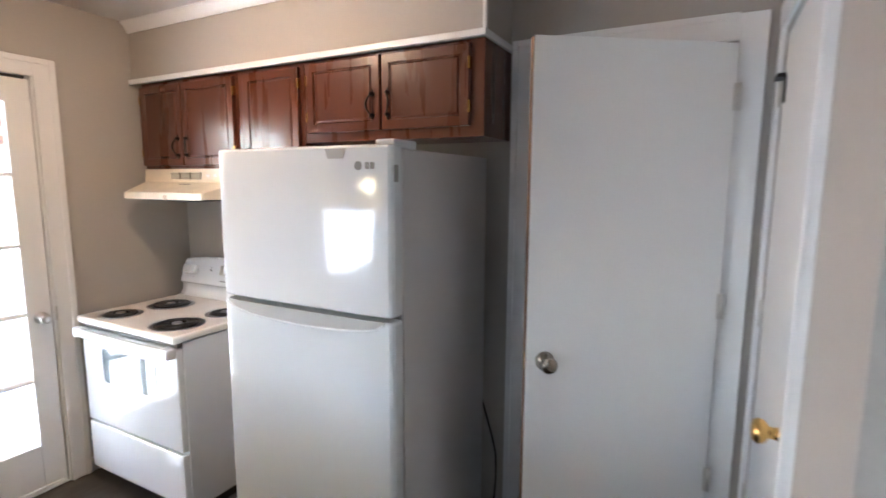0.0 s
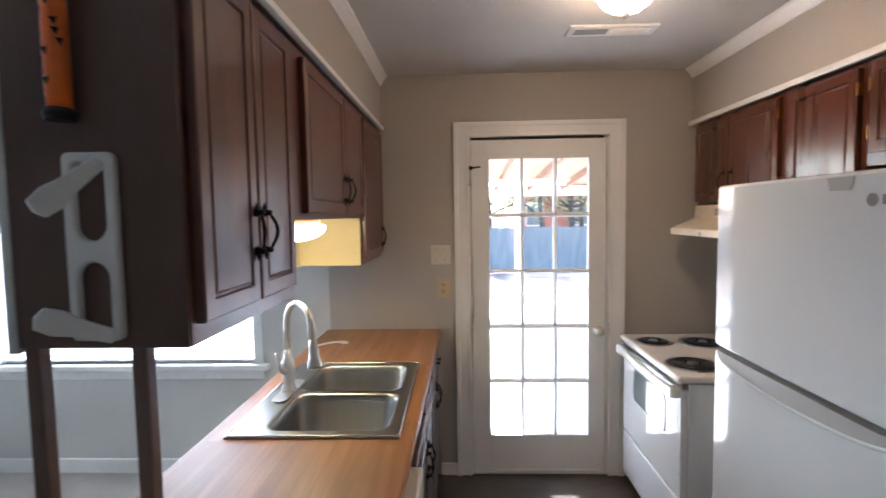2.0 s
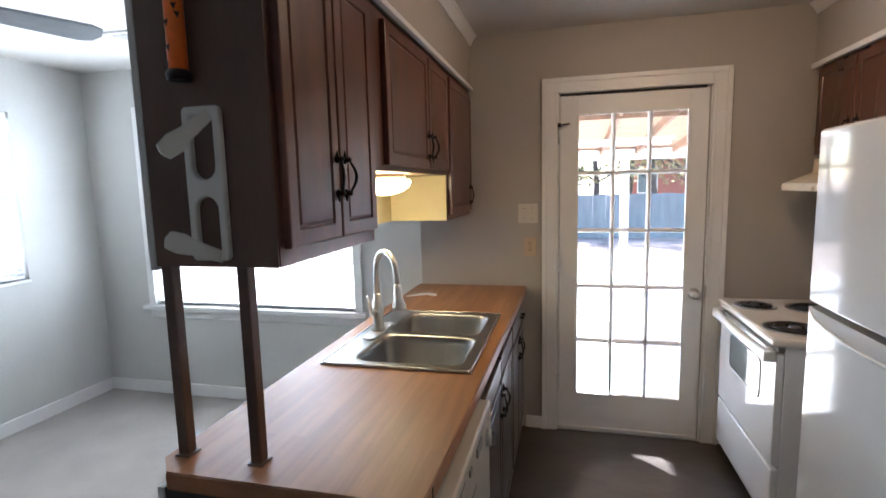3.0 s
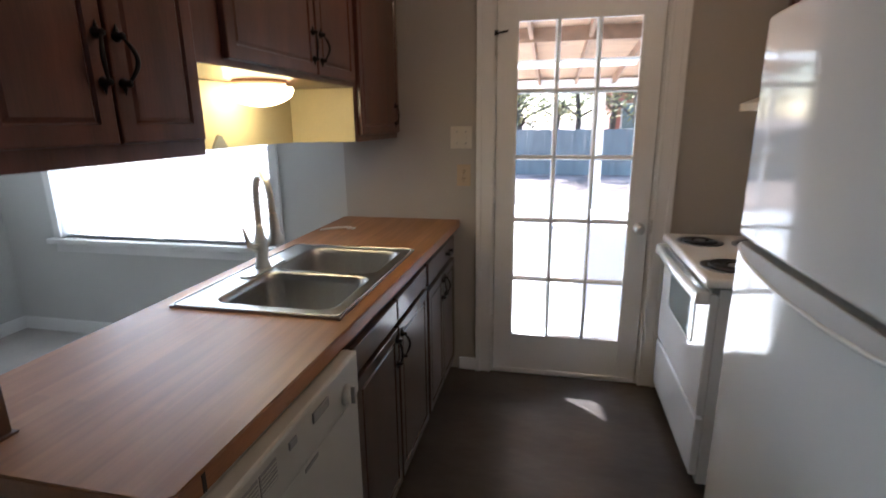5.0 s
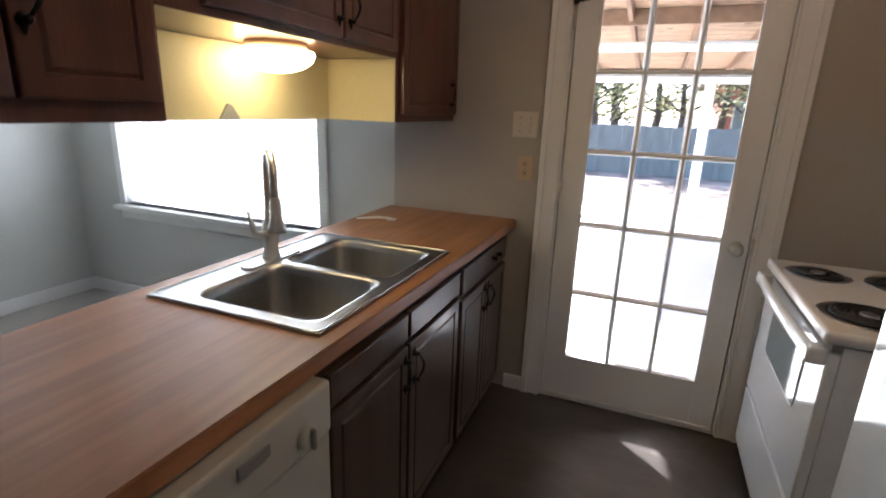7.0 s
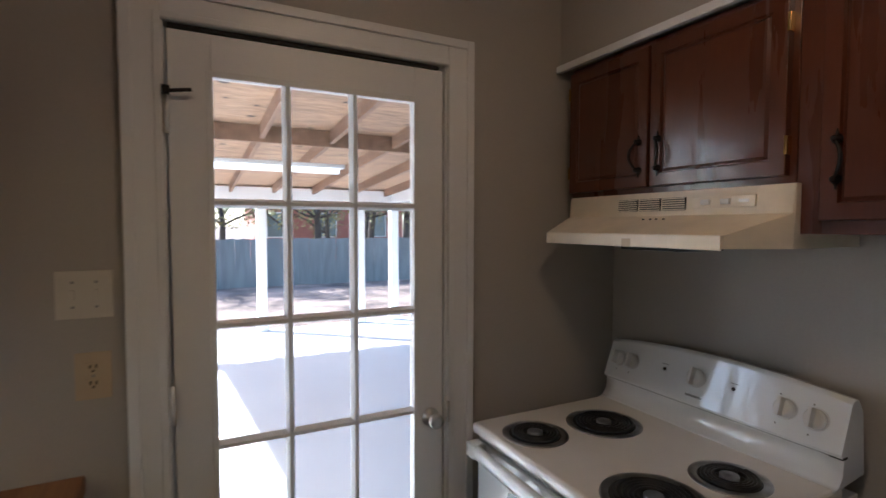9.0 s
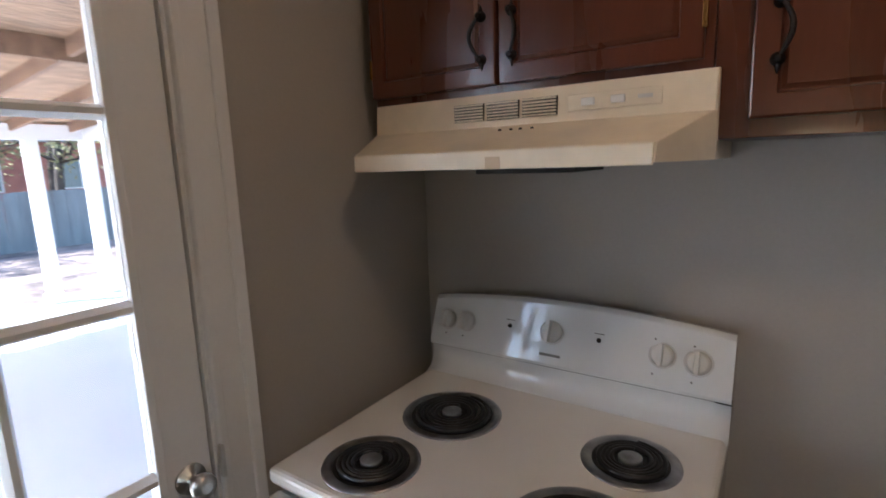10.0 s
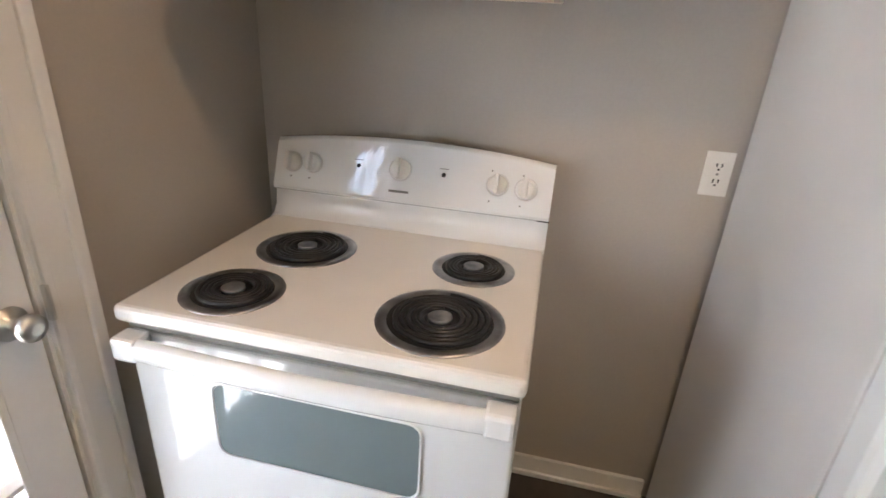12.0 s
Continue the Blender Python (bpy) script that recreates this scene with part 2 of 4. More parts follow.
def tube(bm, pts, r, seg=10, closed=False):
    pts = [Vector(p) for p in pts]
    n = len(pts)
    rings, up = [], None
    for i, p in enumerate(pts):
        if closed:
            d = (pts[(i + 1) % n] - pts[i - 1]).normalized()
        else:
            d = (pts[min(i + 1, n - 1)] - pts[max(i - 1, 0)]).normalized()
        if up is None:
            up = d.orthogonal().normalized()
        up = (up - d * up.dot(d)).normalized()
        side = d.cross(up)
        rad = r[i] if isinstance(r, (list, tuple)) else r
        rings.append([bm.verts.new(p + rad * (up * math.cos(2 * math.pi * k / seg) + side * math.sin(2 * math.pi * k / seg))) for k in range(seg)])
    pairs = list(zip(rings, rings[1:])) + ([(rings[-1], rings[0])] if closed else [])
    for a, b in pairs:
        for k in range(seg):
            f = bm.faces.new((a[k], a[(k + 1) % seg], b[(k + 1) % seg], b[k]))
            f.smooth = True
    if not closed:
        bm.faces.new(rings[0][::-1]), bm.faces.new(rings[-1])
    return bm


def prism(bm, outline, axis, a, b):
    """An outline of (u, v) drawn out along x, y or z from a to b. u, v are the two other axes in order."""
    def at(u, v, w):
        return {"x": (w, u, v), "y": (u, w, v), "z": (u, v, w)}[axis]
    lo = [bm.verts.new(at(u, v, a)) for u, v in outline]
    hi = [bm.verts.new(at(u, v, b)) for u, v in outline]
    n = len(outline)
    for i in range(n):
        bm.faces.new((lo[i], lo[(i + 1) % n], hi[(i + 1) % n], hi[i]))
    bm.faces.new(lo[::-1]), bm.faces.new(hi)
    bmesh.ops.recalc_face_normals(bm, faces=bm.faces[:])
    return bm


def rounded(u0, u1, v0, v1, r, seg=5):
    out = []
    for cu, cv, a0 in ((u1 - r, v1 - r, 0), (u0 + r, v1 - r, 90), (u0 + r, v0 + r, 180), (u1 - r, v0 + r, 270)):
        for i in range(seg + 1):
            a = radians(a0 + 90 * i / seg)
            out.append((cu + r * math.cos(a), cv + r * math.sin(a)))
    return out


def mesh_of(name, bm, material):
    me = bpy.data.meshes.new(name)
    bmesh.ops.recalc_face_normals(bm, faces=bm.faces[:])
    bm.to_mesh(me)
    bm.free()
    me.materials.append(material)
    return me


def world_place(ob):
    p = Vector((0, 0, 0))
    while ob:
        p += ob.location
        ob = ob.parent
    return p


def part(name, bm, material, parent, label=""):
    bm.transform(Matrix.Translation(-world_place(parent)))
    ob = new(name, mesh_of(name, bm, material))
    ob.parent = parent
    if label:
        tagged(ob, label)
    return ob


def thing(name, place, label, category, group=""):
    ob = new(name)
    ob.location, ob.empty_display_size = place, 0.1
    return tagged(ob, label, category, group)


def solid(name, bm, material, label, category="", kind="", group=""):
    return tagged(new(name, mesh_of(name, bm, material)), label, category, group, kind)


def S(name, bm, material, label, category="structure"):
    return solid(name, bm, material, label, category, "structure")


B = bmesh.new

# ---- the room ----
CZ, XW, XD, YB = 2.40, 1.56, -3.42, -6.2
S("floor", box(B(), -0.87, 2.4, YB, 0.14, -0.1, 0), VINYL, "dark grey-brown mottled vinyl kitchen floor", "floor")
S("floor_carpet", box(B(), XD - 0.14, -0.87, YB, 0.14, -0.1, 0.008), CARPET, "light grey-beige carpet in the dining area", "carpet")
S("ceiling", box(B(), XD - 0.14, 2.4, YB - 0.14, 0.14, CZ, CZ + 0.12), CEIL, "off-white lightly textured ceiling", "ceiling")

WX0, WX1, WZ0, WZ1 = -2.93, -1.33, 0.70, 2.08
bm = B()
for a in ((-0.86, -0.02, 0, CZ), (0.81, XW, 0, CZ), (-0.02, 0.81, 2.05, CZ)):
    box(bm, a[0], a[1], 0, 0.14, a[2], a[3])
S("wall_north", bm, WALL, "warm grey painted kitchen wall with the glazed door", "wall")
bm = B()
for a in ((XD, WX0, 0, CZ), (WX1, -0.86, 0, CZ), (WX0, WX1, 0, WZ0), (WX0, WX1, WZ1, CZ)):
    box(bm, a[0], a[1], 0, 0.14, a[2], a[3])
S("wall_north_dining", bm, DWALL, "pale grey dining wall around the wide window", "wall")
LY0, LY1, LZ0, LZ1 = -1.75, -0.53, 0.98, 2.06
bm = B()
for a in ((LY1, 0.14, 0, CZ), (YB, LY0, 0, CZ), (LY0, LY1, 0, LZ0), (LY0, LY1, LZ1, CZ)):
    box(bm, XD - 0.14, XD, a[0], a[1], a[2], a[3])
S("wall_west", bm, DWALL, "pale grey dining wall with a window", "wall")
DY0, DY1 = -2.905, -2.20
bm = B()
for a in ((DY1, 0, 0, CZ), (-3.17, DY0, 0, CZ), (DY0, DY1, 2.05, CZ)):
    box(bm, XW, XW + 0.12, a[0], a[1], a[2], a[3])
S("wall_east", bm, WALL, "warm grey painted wall behind stove and refrigerator", "wall")
EX0, EX1 = 0.76, 1.47
bm = B()
for a in ((EX1, XW, 0, CZ), (0.30, EX0, 0, CZ), (EX0, EX1, 2.05, CZ)):
    box(bm, a[0], a[1], -3.17, -3.03, a[2], a[3])
S("wall_south_stub", bm, WALL, "short warm grey wall with a closed white door", "wall")
S("wall_hall", box(B(), 0.30, 0.42, YB, -3.17, 0, CZ), DWALL, "plain painted wall", "wall")
S("wall_south", box(B(), XD - 0.14, 0.42, YB - 0.14, YB, 0, CZ), DWALL, "plain pale grey wall", "wall")
bm = B()
box(bm, 2.28, 2.40, -3.17, -2.0, 0, CZ)
box(bm, XW + 0.12, 2.28, -2.1, -2.0, 0, CZ)
box(bm, XW + 0.12, 2.28, -3.17, -3.05, 0, CZ)
S("wall_closet", bm, WALL, "plain closet walls behind the open door", "wall")


def casing(name, bm_boxes, label):
    bm = B()
    for b in bm_boxes:
        box(bm, *b, bevel=0.003)
    return S(name, bm, TRIM, label, "door casing")


casing("trim_door_1", [(-0.098, -0.012, -0.016, 0, 0, 2.118), (0.802, 0.89, -0.016, 0, 0, 2.118), (-0.012, 0.802, -0.016, 0, 2.035, 2.118),
                       (-0.102, -0.075, -0.026, -0.016, 0, 2.122), (0.868, 0.894, -0.026, -0.016, 0, 2.122), (-0.075, 0.868, -0.026, -0.016, 2.095, 2.122),
                       (-0.030, -0.012, -0.021, -0.016, 0, 2.053), (0.802, 0.820, -0.021, -0.016, 0, 2.053), (-0.012, 0.802, -0.021, -0.016, 2.036, 2.053)],
       "white moulded wooden casing round the glazed door")
S("door_jamb", box(box(box(B(), -0.02, -0.006, 0.0, 0.14, 0, 2.05), 0.796, 0.81, 0.0, 0.14, 0, 2.05), -0.006, 0.796, 0.0, 0.14, 2.036, 2.05), TRIM, "white door jamb", "door jamb")
S("door_stop", box(box(box(B(), -0.006, 0.014, 0.046, 0.062, 0, 2.036), 0.774, 0.796, 0.046, 0.062, 0, 2.036), 0.014, 0.774, 0.046, 0.062, 2.006, 2.036), TRIM, "white door stop strip", "door stop")
S("door_threshold", box(B(), -0.006, 0.796, 0.0, 0.15, 0.0, 0.008, 0.003), TRIM, "white worn door threshold", "threshold")
casing("trim_closet", [(XW - 0.016, XW, DY1, DY1 + 0.085, 0, 2.115), (XW - 0.016, XW, DY0 - 0.085, DY0, 0, 2.115), (XW - 0.016, XW, DY0, DY1, 2.03, 2.115),
                       (XW - 0.024, XW - 0.016, DY1 + 0.062, DY1 + 0.088, 0, 2.118), (XW - 0.024, XW - 0.016, DY0, DY1 + 0.062, 2.095, 2.118)], "white casing round the closet doorway")
casing("trim_door_3", [(EX1, EX1 + 0.07, -3.03, -3.016, 0, 2.115), (EX0 - 0.085, EX0, -3.03, -3.014, 0, 2.115), (EX0, EX1, -3.03, -3.016, 2.03, 2.115),
                       (EX0 - 0.088, EX0 - 0.06, -3.014, -3.004, 0, 2.118)], "white casing round the closed door")
bm = B()
for a in ((-0.86 + 0.66, -0.102, -0.014, 0), (0.894, 0.95, -0.014, 0)):
    box(bm, a[0], a[1], a[2], a[3], 0, 0.075, 0.003)
box(bm, XW - 0.014, XW, -1.29, -0.86, 0, 0.075, 0.003)
box(bm, XW - 0.026, XW - 0.014, -1.29, -0.86, 0, 0.02, 0.004)
box(bm, XW - 0.014, XW, -2.11, -2.05, 0, 0.075, 0.003)
S("baseboard_kitchen", bm, TRIM, "white kitchen baseboard with shoe moulding", "baseboard")
bm = B()
box(bm, XD, -0.9, -0.014, 0, 0.008, 0.10, 0.004)
box(bm, XD, XD + 0.014, YB, -0.014, 0.008, 0.10, 0.004)
S("baseboard_dining", bm, TRIM, "white dining room baseboard", "baseboard")

# soffits above the cabinets, crown and trim
LX, LB = -0.52, -0.868
S("soffit_left", box(B(), LB, LX - 0.005, -2.125, 0, 2.105, CZ), WALL, "painted soffit over the peninsula cabinets", "soffit")
S("soffit_right", box(B(), 1.275, XW, -2.10, 0, 2.095, CZ), WALL, "painted soffit over the wall cabinets", "soffit")


def crown(name, x, y0, y1, sign, label):
    prof = [(0, 0), (0, -0.055), (0.008, -0.055), (0.014, -0.042), (0.032, -0.016), (0.042, -0.009), (0.042, 0)]
    return S(name, prism(B(), [(x + sign * u, CZ + v) for u, v in prof], "y", y0, y1), TRIM, label, "crown moulding")


crown("trim_crown_left", LX - 0.005, -2.125, 0, 1, "white crown moulding along the soffit")
crown("trim_crown_right", 1.275, -2.10, 0, -1, "white crown moulding along the soffit")
S("trim_soffit_left", box(box(B(), LX - 0.01, LX + 0.012, -2.137, 0, 2.085, 2.105, 0.003), LB - 0.01, LX - 0.01, -2.137, -2.125, 2.085, 2.105, 0.003), TRIM, "thin white trim strip above dark cabinets", "trim")
bm = box(B(), 1.255, 1.275, -2.115, 0, 2.075, 2.10, 0.003)
box(bm, 1.275, XW, -2.115, -2.10, 2.075, 2.10, 0.003)
box(bm, 1.26, 1.275, -2.115, -2.10, 2.10, CZ, 0.003)
S("trim_soffit_right", bm, TRIM, "white trim strip edging the soffit", "trim")


# ---- windows with blinds ----
def window_y():
    w = tagged(new("window_1"), "wide white dining window with lowered slat blinds", "window", "", "structure")
    part("window_frame", box(box(box(box(B(), WX0 - 0.055, WX0, -0.018, 0, WZ0 - 0.0, WZ1 + 0.055, 0.003), WX1, WX1 + 0.055, -0.018, 0, WZ0, WZ1 + 0.055, 0.003),
                                     WX0, WX1, -0.018, 0, WZ1, WZ1 + 0.055, 0.003), (WX0 + WX1) / 2 - 0.03, (WX0 + WX1) / 2 + 0.03, 0.10, 0.13, WZ0, WZ1), TRIM, w)
    part("window_sill", box(B(), WX0 - 0.09, WX1 + 0.09, -0.05, 0.06, WZ0 - 0.035, WZ0, 0.005), TRIM, w)
    part("apron", box(B(), WX0 - 0.055, WX1 + 0.055, -0.014, 0, WZ0 - 0.095, WZ0 - 0.035, 0.003), TRIM, w)
    for i in range(2):
        a = WX0 + i * (WX1 - WX0) / 2
        p = part("pane", box(B(), a, a + (WX1 - WX0) / 2, 0.112, 0.116, WZ0, WZ1), GLASS, w)
        p.visible_shadow = False


def window_x():
    w = tagged(new("window_2"), "white dining side window with lowered slat blinds", "window", "", "structure")
    part("window_frame", box(box(box(B(), XD - 0.13, XD - 0.10, LY0, LY0 + 0.04, LZ0, LZ1), XD - 0.13, XD - 0.10, LY1 - 0.04, LY1, LZ0, LZ1), XD - 0.13, XD - 0.10, LY0, LY1, (LZ0 + LZ1) / 2 - 0.02, (LZ0 + LZ1) / 2 + 0.02), TRIM, w)
    part("window_sill", box(B(), XD - 0.1, XD + 0.02, LY0, LY1, LZ0 - 0.02, LZ0, 0.004), TRIM, w)
    p = part("pane", box(B(), XD - 0.118, XD - 0.114, LY0, LY1, LZ0, LZ1), GLASS, w)
    p.visible_shadow = False


window_y()
window_x()


def blinds(a0, a1, z0, z1, across_x, depth, label):
    place = (((a0 + a1) / 2, depth, z1) if across_x else (depth, (a0 + a1) / 2, z1))
    w = thing("window_blind", place, label, "blinds", "dining window blinds")
    lo, hi = a0 + 0.008, a1 - 0.008

    def bar(x0, x1, d0, d1, za, zb):
        return box(B(), x0, x1, depth + d0, depth + d1, za, zb, 0.003) if across_x else box(B(), depth + d0, depth + d1, x0, x1, za, zb, 0.003)
    part("headrail", bar(lo, hi, -0.02, 0.02, z1 - 0.045, z1 - 0.002), BLIND, w)
    part("bottom_rail", bar(lo, hi, -0.014, 0.014, z0 + 0.004, z0 + 0.02), BLIND, w)
    n = int((z1 - z0 - 0.08) / 0.026)
    bm = box(B(), -(hi - lo) / 2, (hi - lo) / 2, -0.0145, 0.0145, -0.0006, 0.0006)
    me = mesh_of("slat", bm, BLIND)
    for i in range(n):
        s = new("slat", me)
        s.parent = w
        z = z0 + 0.035 + i * 0.026 - place[2]
        s.matrix_basis = pose(0, 0, z, -20, 0, 0) if across_x else pose(0, 0, z, 0, 0, 90) @ pose(0, 0, 0, -38)


blinds(WX0, WX1, WZ0, WZ1, True, 0.035, "white horizontal slat blinds lowered over the wide window")
blinds(LY0, LY1, LZ0, LZ1, False, XD - 0.035, "white horizontal slat blinds lowered over the side window")


# ---- glazed back door ----
def back_door():
    d = tagged(new("door_1"), "white painted fifteen-pane glazed back door, closed", "door", "", "structure")
    X0, X1, Z0, Z1, Y0, Y1 = 0.0, 0.79, 0.012, 2.02, 0.004, 0.044
    g0, g1, h0, h1 = 0.102, 0.690, 0.242, 1.912
    part("stile", box(B(), X0, g0, Y0, Y1, Z0, Z1, 0.002), DOORPAINT, d)
    part("stile", box(B(), g1, X1, Y0, Y1, Z0, Z1, 0.002), DOORPAINT, d)
    part("rail", box(B(), g0, g1, Y0, Y1, h1, Z1, 0.002), DOORPAINT, d)
    part("rail", box(B(), g0, g1, Y0, Y1, Z0, h0, 0.002), DOORPAINT, d)
    part("bead", box(box(box(box(B(), g0 - 0.012, g0 + 0.004, Y0 - 0.005, Y0, h0 - 0.012, h1 + 0.012, 0.002), g1 - 0.004, g1 + 0.012, Y0 - 0.005, Y0, h0 - 0.012, h1 + 0.012, 0.002),
                         g0, g1, Y0 - 0.005, Y0, h1 - 0.004, h1 + 0.012, 0.002), g0, g1, Y0 - 0.005, Y0, h0 - 0.012, h0 + 0.004, 0.002), DOORPAINT, d)
    cw, rh, m = (g1 - g0) / 3, (h1 - h0) / 5, 0.0125
    for i in (1, 2):
        part("muntin", prism(B(), [(g0 + i * cw - m, 0.02), (g0 + i * cw - m * 0.4, 0.002), (g0 + i * cw + m * 0.4, 0.002), (g0 + i * cw + m, 0.02), (g0 + i * cw + m, 0.03), (g0 + i * cw - m, 0.03)], "z", h0, h1), DOORPAINT, d)
    for j in range(1, 5):
        z = h0 + j * rh
        part("muntin", prism(B(), [(0.021, z - m), (0.0025, z - m * 0.4), (0.0025, z + m * 0.4), (0.021, z + m), (0.029, z + m), (0.029, z - m)], "x", g0, g1), DOORPAINT, d)
    for i in range(3):
        for j in range(5):
            p = part("pane", box(B(), g0 + i * cw, g0 + (i + 1) * cw, 0.0235, 0.0265, h0 + j * rh, h0 + (j + 1) * rh), GLASS, d)
            p.visible_shadow = False
    k = part("door_knob", turned(B(), (0.745, Y0, 0.885), (0, -1, 0), [(0, 0.03), (0.006, 0.03), (0.01, 0.013), (0.026, 0.011), (0.034, 0.021), (0.045, 0.025), (0.055, 0.023), (0.06, 0.01)]), NICKEL, d, "satin nickel round door knob")
    part("latch_plate", box(B(), 0.797, 0.806, -0.024, -0.012, 0.865, 0.935, 0.002), NICKEL, d)
    for z in (1.80, 1.05, 0.31):
        h = part("hinge", turned(B(), (-0.004, -0.02, z - 0.05), (0, 0, 1), [(0, 0.007), (0.1, 0.007)], 10), NICKEL if z > 1.5 else TRIM, d)
    part("hinge_pin_stop", box(rod(B(), (-0.004, -0.022, 1.855), (0.055, -0.03, 1.862), 0.005), -0.012, 0.006, -0.03, -0.018, 1.845, 1.868), IRON, d, "dark hinge-pin door stop")
    # dark strip added for the shade in the gap above the leaf
    part("gap_shade", box(B(), 0.0, 0.775, 0.001, 0.03, 2.0225, 2.033), DARK, d, "dark strip for the shaded gap over the door")
    part("door_sweep", box(B(), 0.02, 0.77, -0.006, 0.004, 0.012, 0.032, 0.003), DOORPAINT, d)


back_door()


def slab_door(name, label, hinge, width, angle, knob_mat, knob_z, knob_side, edge=True):
    """A flush door hinged at a corner; it runs along its own +x from the hinge."""
    d = tagged(new(name), label, "door", "", "structure")
    d.matrix_basis = pose(hinge[0], hinge[1], 0, 0, 0, angle)

    def sub(n, bm, m, lab=""):
        ob = new(n, mesh_of(n, bm, m))
        ob.parent = d
        if lab:
            tagged(ob, lab)
    sub("leaf", box(B(), 0.004, width, -0.018, 0.018, 0.012, 2.012, 0.002), DOORPAINT)
    sub("edge_strip", box(B(), width, width + 0.0015, -0.016, 0.016, 0.014, 2.01), RAFTER, "bare brown wood edge")
    for s in (1, -1):
        sub("door_knob", turned(B(), (width - 0.065, 0.018 * s, knob_z), (0, s, 0), [(0, 0.033), (0.006, 0.033), (0.012, 0.015), (0.03, 0.013), (0.04, 0.026), (0.052, 0.029), (0.062, 0.024), (0.066, 0.01)]), knob_mat, "round metal door knob")
    for z in (1.84, 1.13, 0.48):
        sub("hinge", box(turned(B(), (-0.004, knob_side * 0.024, z - 0.045), (0, 0, 1), [(0, 0.007), (0.09, 0.007)], 10), -0.012, 0.012, knob_side * 0.0185, knob_side * 0.0205, z - 0.045, z + 0.045), NICKEL)
    sub("latch", box(B(), width - 0.002, width + 0.003, -0.012, 0.012, knob_z - 0.03, knob_z + 0.03), BRASS)


slab_door("door_2", "plain white flush closet door standing ajar", (XW - 0.035, DY0 + 0.005), 0.692, 124.2, PEWTER, 0.955, 1)
slab_door("door_3", "plain white flush door with brass knob, closed", (EX1 - 0.003, -3.052), 0.703, 180, BRASS, 1.0, -1)
solid("coat_hook", box(box(B(), 1.40, 1.425, -3.034, -3.028, 1.80, 1.88, 0.002), 1.36, 1.44, -3.028, -3.005, 1.868, 1.88, 0.002), IRON, "dark metal bracket fixed to the white door", "bracket")


# ---- cabinets ----
def panel_door(x, front, y0, y1, z0, z1, rim=0.052):
    """A stained door with a routed panel; x is the carcass face and front the outer face."""
    bm = B()
    s = 1 if front > x else -1
    box(bm, x, front, y0, y1, z0, z1)
    bmesh.ops.recalc_face_normals(bm, faces=bm.faces[:])
    f = max(bm.faces, key=lambda k: k.calc_center_median().x * s)
    edges = [e for e in f.edges]
    bmesh.ops.inset_region(bm, faces=[f], thickness=rim, depth=0)
    bmesh.ops.inset_region(bm, faces=[f], thickness=0.005, depth=-0.006)
    bmesh.ops.inset_region(bm, faces=[f], thickness=0.003, depth=0)
    bmesh.ops.inset_region(bm, faces=[f], thickness=0.010, depth=0.005)
    bmesh.ops.bevel(bm, geom=[e for e in edges if e.is_valid], offset=0.004, segments=2, affect="EDGES", profile=0.5)
    return bm


def pull(parent, x, s, y, z, away=1, length=0.085):
    """A black wrought bail pull with leaf-shaped ends."""
    bm = B()
    for e in (-1, 1):
        turned(bm, (x, y, z + e * length / 2), (s, 0, 0), [(0, 0.010), (0.004, 0.011), (0.012, 0.006), (0.018, 0.007), (0.022, 0.003)], 10)
        rod(bm, (x + s * 0.004, y, z + e * length / 2), (x + s * 0.004, y, z + e * (length / 2 + 0.022)), 0.007, 0.001, 8)
    pts = [(x + s * (0.014 + 0.013 * math.sin(math.pi * i / 10)), y + away * 0.017 * math.sin(math.pi * i / 10), z - length / 2 + length * i / 10) for i in range(11)]
    tube(bm, pts, [0.0028 + 0.0018 * math.sin(math.pi * i / 10) for i in range(11)], 8)
    part("handle", bm, IRON, parent, "black wrought iron pull")


def cabinet(label, back, face, front, y0, y1, z0, z1, doors, group, drawers=(), toe=0.0, low=0.0):
    """doors: (y0, y1, z0, z1, pull y, pull z); face: carcass face; front: door face."""
    s = 1 if front > face else -1
    c = thing("wall_cabinet" if z0 > 1 else "base_cabinet", ((back + face) / 2, (y0 + y1) / 2, z0), label, "cabinet", group)
    bm = box(B(), back, face, y0, y1, z0 + toe, z1 - low, 0.0015)
    if low:
        box(bm, face - s * 0.02, face, y0, y1, z1 - low, z1)
    if toe:
        box(bm, back, face - s * 0.06, y0, y1, z0, z0 + toe)
    # same stain throughout: peninsula and base copies hold their shade in the colour
    stain = CHERRY if back > 0 else DIMCHERRY if toe else SHADECHERRY
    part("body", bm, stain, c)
    for a, b, za, zb, py, pz in doors:
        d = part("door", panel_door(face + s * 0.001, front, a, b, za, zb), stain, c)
        if py is not None:
            pull(d, front, s, py, pz, 1 if abs(py - a) < abs(py - b) else -1)
        if z0 > 1 and back > 0:
            ye = a if py is not None and abs(py - a) > abs(py - b) else b
            for z in (za + 0.07, zb - 0.07):
                part("hinge", box(B(), face + s * 0.002, front + s * 0.001, ye - 0.004, ye + 0.004, z - 0.022, z + 0.022, 0.001), BRASS, d)
    for a, b, za, zb, py in drawers:
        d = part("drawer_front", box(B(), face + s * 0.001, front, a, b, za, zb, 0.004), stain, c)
        if py is not None:
            for q in (py - 0.035, py + 0.035):
                part("handle", turned(B(), (front, q, (za + zb) / 2), (s, 0, 0), [(0, 0.008), (0.01, 0.006), (0.016, 0.011), (0.022, 0.008)], 12), IRON, d, "black knob")
    return c


